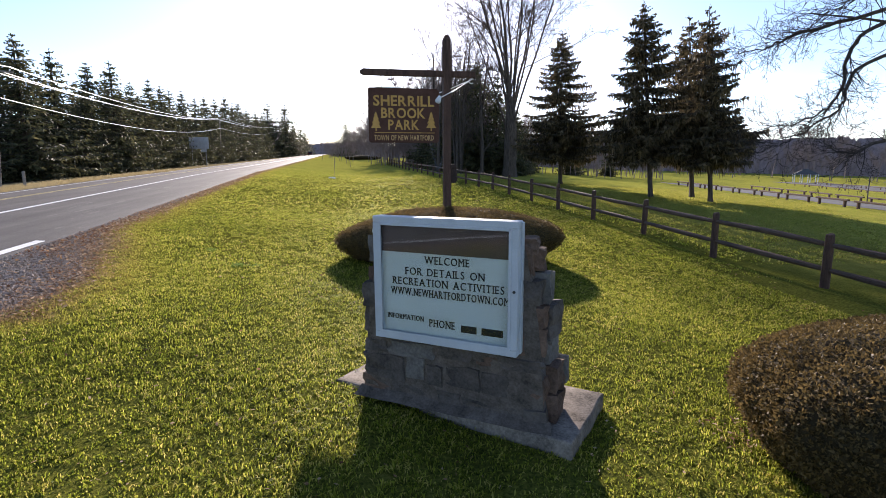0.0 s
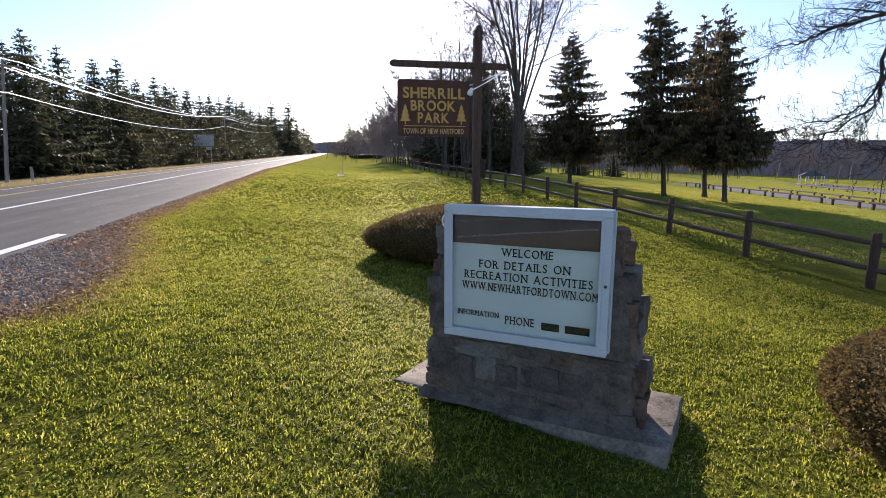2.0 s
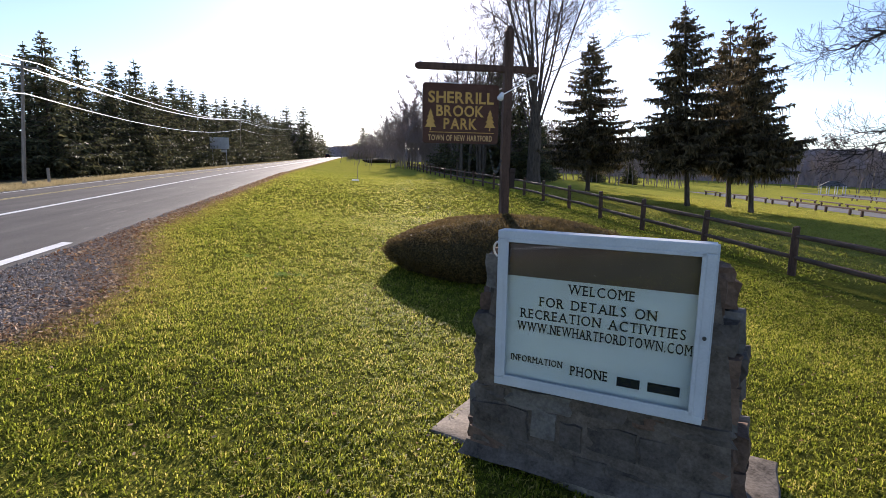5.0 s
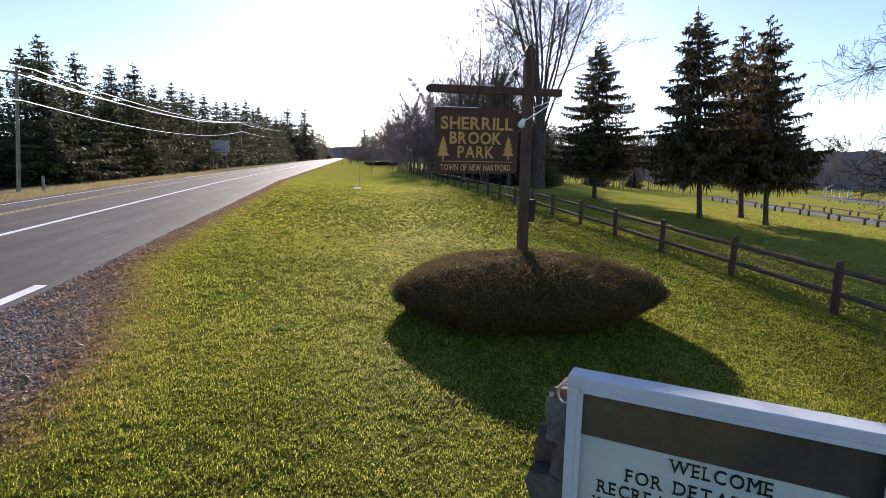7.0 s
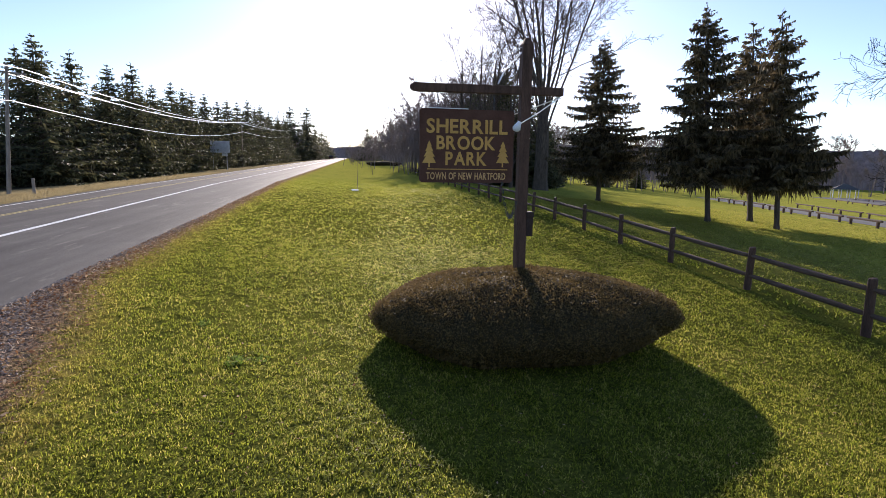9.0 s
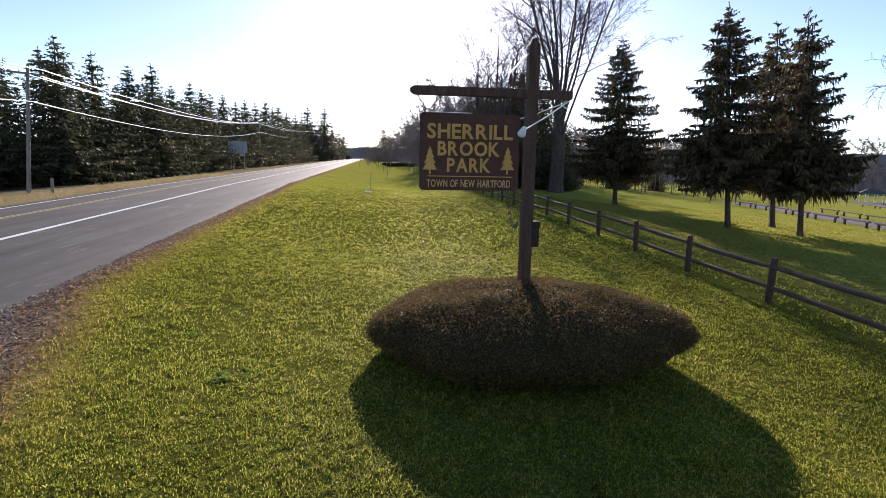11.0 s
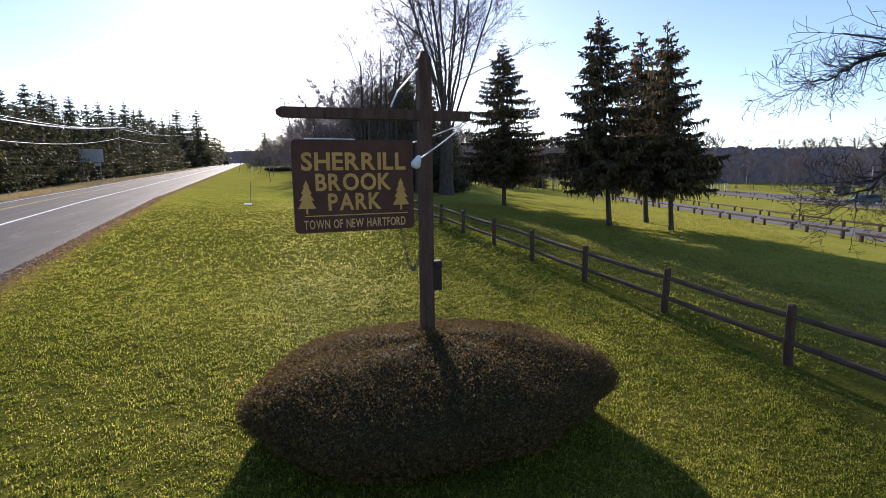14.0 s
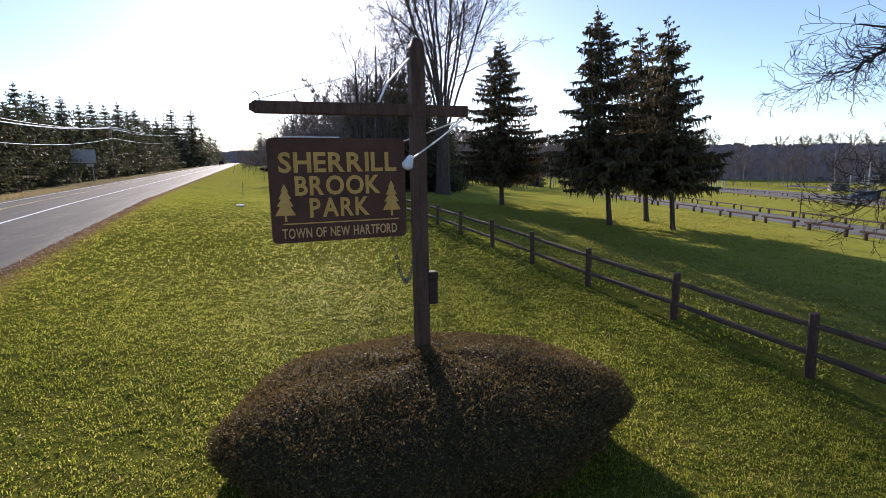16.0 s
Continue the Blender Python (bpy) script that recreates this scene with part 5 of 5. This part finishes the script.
def car(x, y, turn, paint, label):
    c = empty("car", pose(x, y, gz(x, y) + 0.005, 0, 0, turn), label, "car")
    body = bmesh.new()
    prof = [(-2.25, 0.35), (-2.3, 0.85), (-2.2, 1.05), (-1.95, 1.55), (-1.6, 1.68), (0.35, 1.66), (1.05, 1.12), (2.1, 0.95), (2.3, 0.7), (2.25, 0.35)]
    sides = []
    for sx in (-1, 1):
        sides.append([body.verts.new((sx * (0.92 - 0.20 * max(0, z - 1.0)), yy, z)) for yy, z in prof])
    for k in range(len(prof)):
        a, b = k, (k + 1) % len(prof)
        body.faces.new((sides[0][a], sides[1][a], sides[1][b], sides[0][b]))
    body.faces.new(sides[0][::-1])
    body.faces.new(sides[1])
    part("body", body, paint, c)
    part("rear_window", box(1.35, 0.04, 0.42, (0, -2.10, 1.33), 0.01, rot=Matrix.Rotation(radians(-26), 4, "X")), "car_glass", c)
    part("windscreen", box(1.4, 0.04, 0.62, (0, 0.73, 1.42), 0.01, rot=Matrix.Rotation(radians(52), 4, "X")), "car_glass", c)
    for sx in (-1, 1):
        part("side_window", box(0.03, 2.1, 0.40, (sx * 0.845, -0.6, 1.36), 0.01, rot=Matrix.Rotation(radians(-11 * sx), 4, "Y")), "car_glass", c)
        part("tail_lamp", box(0.22, 0.06, 0.20, (sx * 0.74, -2.27, 0.95), 0.02), "red_lens", c)
        for yy in (-1.4, 1.4):
            w = part("wheel", rod([(sx * 0.72, yy, 0.33), (sx * 0.93, yy, 0.33)], 0.33, 16), "tyre", c)
            part("rim", rod([(sx * 0.925, yy, 0.33), (sx * 0.945, yy, 0.33)], 0.2, 12), "steel", w)
    return c


car(-11.6, 225, 0, "car_paint", "small dark car far along the road")
car(97, 62, 60, "car_blue", "blue-grey car standing by the parking lot")

# ---------------------------------------------------------------- small stuff on the ground
rng = np.random.default_rng(21)


def scatter(name, n, xr, yr, material, label, category, build, keep=None):
    x, y = rng.uniform(*xr, n), rng.uniform(*yr, n)
    if keep is not None:
        k = keep(x, y)
        x, y = x[k], y[k]
    x = x - swing(y) * np.interp(x, (-4, 0), (1, 0))
    V, F = build(x, y, land(x, y))
    return tagged(mesh_ob(name, V.tolist(), F.tolist(), material), label, category, kind="stuff")


def patchiness(x, y):
    return 0.5 + 0.28 * np.sin(2.1 * x + 0.8 * np.sin(1.7 * y)) * np.sin(1.6 * y + 0.9 * np.sin(1.3 * x)) + 0.22 * np.sin(5.3 * x + 2 * np.sin(3.1 * y)) * np.sin(4.7 * y)


def leaves_of_grass(tall, width, per=9, spread_r=0.03):
    """Low tufts of short, bent, broad leaves."""
    def build(x, y, z):
        x, y, z = np.repeat(x, per), np.repeat(y, per), np.repeat(z, per)
        n = len(x)
        a, lean = rng.uniform(0, 6.283, n), rng.uniform(0.2, 1.6, n)
        big = np.repeat(rng.uniform(0.65, 1.45, n // per), per)
        r = rng.uniform(0, spread_r, n) * big
        h = tall * rng.uniform(0.4, 1.1, n) * (0.55 + 0.9 * patchiness(x, y)) * big
        x, y = x + np.cos(a) * r, y + np.sin(a) * r
        w = width * rng.uniform(0.6, 1.4, n)
        b = a + 1.57 + rng.normal(0, 0.5, n)
        cx, cy = np.cos(b) * w, np.sin(b) * w
        mx, my, mz = x + np.cos(a) * lean * h * 0.4, y + np.sin(a) * lean * h * 0.4, z + h * 0.7
        V = np.stack([np.stack([x, y, z - 0.01], -1), np.stack([mx + cx, my + cy, mz], -1), np.stack([x + np.cos(a) * lean * h, y + np.sin(a) * lean * h, z + h * rng.uniform(0.6, 1.05, n)], -1), np.stack([mx - cx, my - cy, mz], -1)], 1).reshape(-1, 3)
        return V, np.arange(4 * n).reshape(-1, 4)
    return build


def blades(tall, width, per=7, spread_r=0.03):
    """Tufts of blades that lean outwards."""
    def build(x, y, z):
        x, y, z = np.repeat(x, per), np.repeat(y, per), np.repeat(z, per)
        n = len(x)
        a, lean = rng.uniform(0, 6.283, n), rng.uniform(0.1, 1.1, n)
        big = np.repeat(rng.uniform(0.55, 1.5, n // per), per)
        r = rng.uniform(0, spread_r, n) * big
        h = tall * rng.uniform(0.45, 1.15, n) * (0.6 + 0.8 * patchiness(x, y)) * big
        x, y = x + np.cos(a) * r, y + np.sin(a) * r
        w = width * rng.uniform(0.6, 1.3, n)
        b = rng.uniform(0, 6.283, n)
        cx, cy = np.cos(b) * w, np.sin(b) * w
        tipx, tipy = x + np.cos(a) * lean * h, y + np.sin(a) * lean * h
        V = np.stack([np.stack([x - cx, y - cy, z - 0.01], -1), np.stack([x + cx, y + cy, z - 0.01], -1), np.stack([tipx, tipy, z + h], -1)], 1).reshape(-1, 3)
        return V, np.arange(3 * n).reshape(-1, 3)
    return build


def apron(y):
    """How far the grit reaches into the lawn."""
    return np.interp(y, (4.6, 5.8, 7.6, 9.0, 12.0), (-0.3, 0.9, 0.9, 0.35, -0.35))


def lawn_only(x, y):
    ok = (x > -4.7 + 0.15 * np.sin(3 * y) + apron(y) + rng.normal(0, 0.16, len(x)))
    dx, dy = x - 0.74, y - 3.875
    u, v = dx * 0.743 - dy * 0.669, dx * 0.669 + dy * 0.743
    slab_in = (np.abs(u) < 1.05) & (np.abs(v) < 0.44)
    h1 = ((x - 1.86) / 1.65) ** 2 + ((y - 9.9) / 1.4) ** 2 < 1
    h2 = ((x - 4.05) / 1.1) ** 2 + ((y - 2.33) / 1.0) ** 2 < 1
    return ok & ~slab_in & ~h1 & ~h2


def zone(y0, y1):
    """The lawn between two distances, thinning out at both ends."""
    return lambda x, y: lawn_only(x, y) & (y + rng.normal(0, 0.08, len(y)) * y > y0) & (y + rng.normal(0, 0.08, len(y)) * y < y1)


scatter("lawn_grass", 46000, (-4.4, 6.8), (1.8, 10.0), "blade", "short uneven green lawn grass", "grass", leaves_of_grass(0.031, 0.0044, 7, 0.045), zone(-9, 8.5))
scatter("lawn_grass", 42000, (-5, 7.7), (6.5, 21.0), "blade", "short uneven green lawn grass", "grass", leaves_of_grass(0.033, 0.0060, 6, 0.06), zone(8.5, 18))
scatter("lawn_grass", 34000, (-5, 16), (15.0, 60.0), "blade", "short uneven green lawn grass", "grass", leaves_of_grass(0.055, 0.014, 4, 0.07), zone(18, 46))
scatter("park_grass", 26000, (8, 32), (9.0, 40.0), "blade", "dry yellow-green turf of the park", "grass", leaves_of_grass(0.06, 0.018, 4, 0.09), lambda x, y: x < 8 + 0.8 * y)
scatter("verge_grass", 6000, (-21, -15.6), (16.0, 70.0), "blade", "tan dead verge grass", "grass", blades(0.16, 0.014, 5, 0.12))


scatter("lawn_grass", 9000, (-3.2, 6.0), (-4.0, 2.2), "blade", "short uneven green lawn grass", "grass", leaves_of_grass(0.036, 0.009, 6, 0.045), lawn_only)

# clumps of broad-leaved weeds in the turf
for wx, wy, wr in ((-1.7, 8.75, 0.16), (-1.95, 8.65, 0.10), (-2.67, 10.0, 0.14)):
    V, F = leaves_of_grass(0.05, 0.016, 46, wr)(np.array([wx]), np.array([wy]), land(np.array([wx]), np.array([wy])))
    tagged(mesh_ob("weed_clump", V.tolist(), F.tolist(), "weed"), "low clump of bright broad-leaved weeds in the lawn", "weed", "lawn weeds", "stuff")


def flakes(size):
    def build(x, y, z):
        n = len(x)
        c = np.stack([x, y, z + rng.uniform(0.015, 0.05, n)], -1)
        d, s = rng.normal(0, 1, (n, 3)) * (1, 1, 0.35), rng.normal(0, 1, (n, 3)) * (1, 1, 0.35)
        d /= np.linalg.norm(d, axis=1, keepdims=True)
        s /= np.linalg.norm(s, axis=1, keepdims=True)
        k = size * rng.uniform(0.5, 1.4, (n, 1))
        V = np.stack([c - d * k, c + s * k * 0.55, c + d * k, c - s * k * 0.55], 1).reshape(-1, 3)
        return V, np.arange(4 * n).reshape(-1, 4)
    return build


scatter("fallen_leaves", 5200, (-4, 7.5), (1.5, 22), "dead_leaf", "scattered dry brown leaves on the lawn", "leaves", flakes(0.016))
scatter("fallen_leaves", 7000, (-5.25, -4.75), (9, 45), "dead_leaf", "dry brown leaves drifted along the road's edge", "leaves", flakes(0.028))
scatter("fallen_leaves", 16000, (-5.1, -2.9), (3.0, 16), "dead_leaf", "dry brown leaves in the grass by the gravel", "leaves", flakes(0.024), lambda x, y: np.abs(x + 4.75 - apron(y) - rng.normal(0, 0.2, len(x))) < 0.26)
scatter("fallen_leaves", 3600, (-5.2, -3.2), (2.2, 13), "dead_leaf", "dry brown leaves lying on the roadside gravel", "leaves", flakes(0.022), lambda x, y: x < -4.7 + apron(y))
scatter("fallen_leaves", 90, (2.42, 2.80), (2.70, 3.15), "dead_leaf", "dry leaves caught at the foot of a hedge", "leaves", flakes(0.022))


def pebbles(size):
    def build(x, y, z):
        n = len(x)
        c = np.stack([x, y, z + 0.006], -1)
        oct_v = np.array([(1, 0, 0), (0, 1, 0), (-1, 0, 0), (0, -1, 0), (0, 0, 0.8), (0, 0, -0.8)])
        oct_f = np.array([(0, 1, 4), (1, 2, 4), (2, 3, 4), (3, 0, 4)])
        k = size * rng.uniform(0.4, 1.5, (n, 1, 1)) * rng.uniform(0.6, 1.3, (n, 6, 1))
        a = rng.uniform(0, 6.28, n)
        R = np.stack([np.stack([np.cos(a), -np.sin(a), 0 * a], -1), np.stack([np.sin(a), np.cos(a), 0 * a], -1), np.stack([0 * a, 0 * a, 1 + 0 * a], -1)], 1)
        V = (np.einsum("nij,kj->nki", R, oct_v) * k + c[:, None]).reshape(-1, 3)
        return V, (oct_f[None] + 6 * np.arange(n)[:, None, None]).reshape(-1, 3)
    return build


scatter("gravel_stones", 42000, (-5.3, -3.5), (3.0, 20), "gravel", "loose grey gravel along the road's shoulder", "gravel", pebbles(0.016), lambda x, y: x < -4.82 + apron(y) + rng.normal(0, 0.12, len(x)))
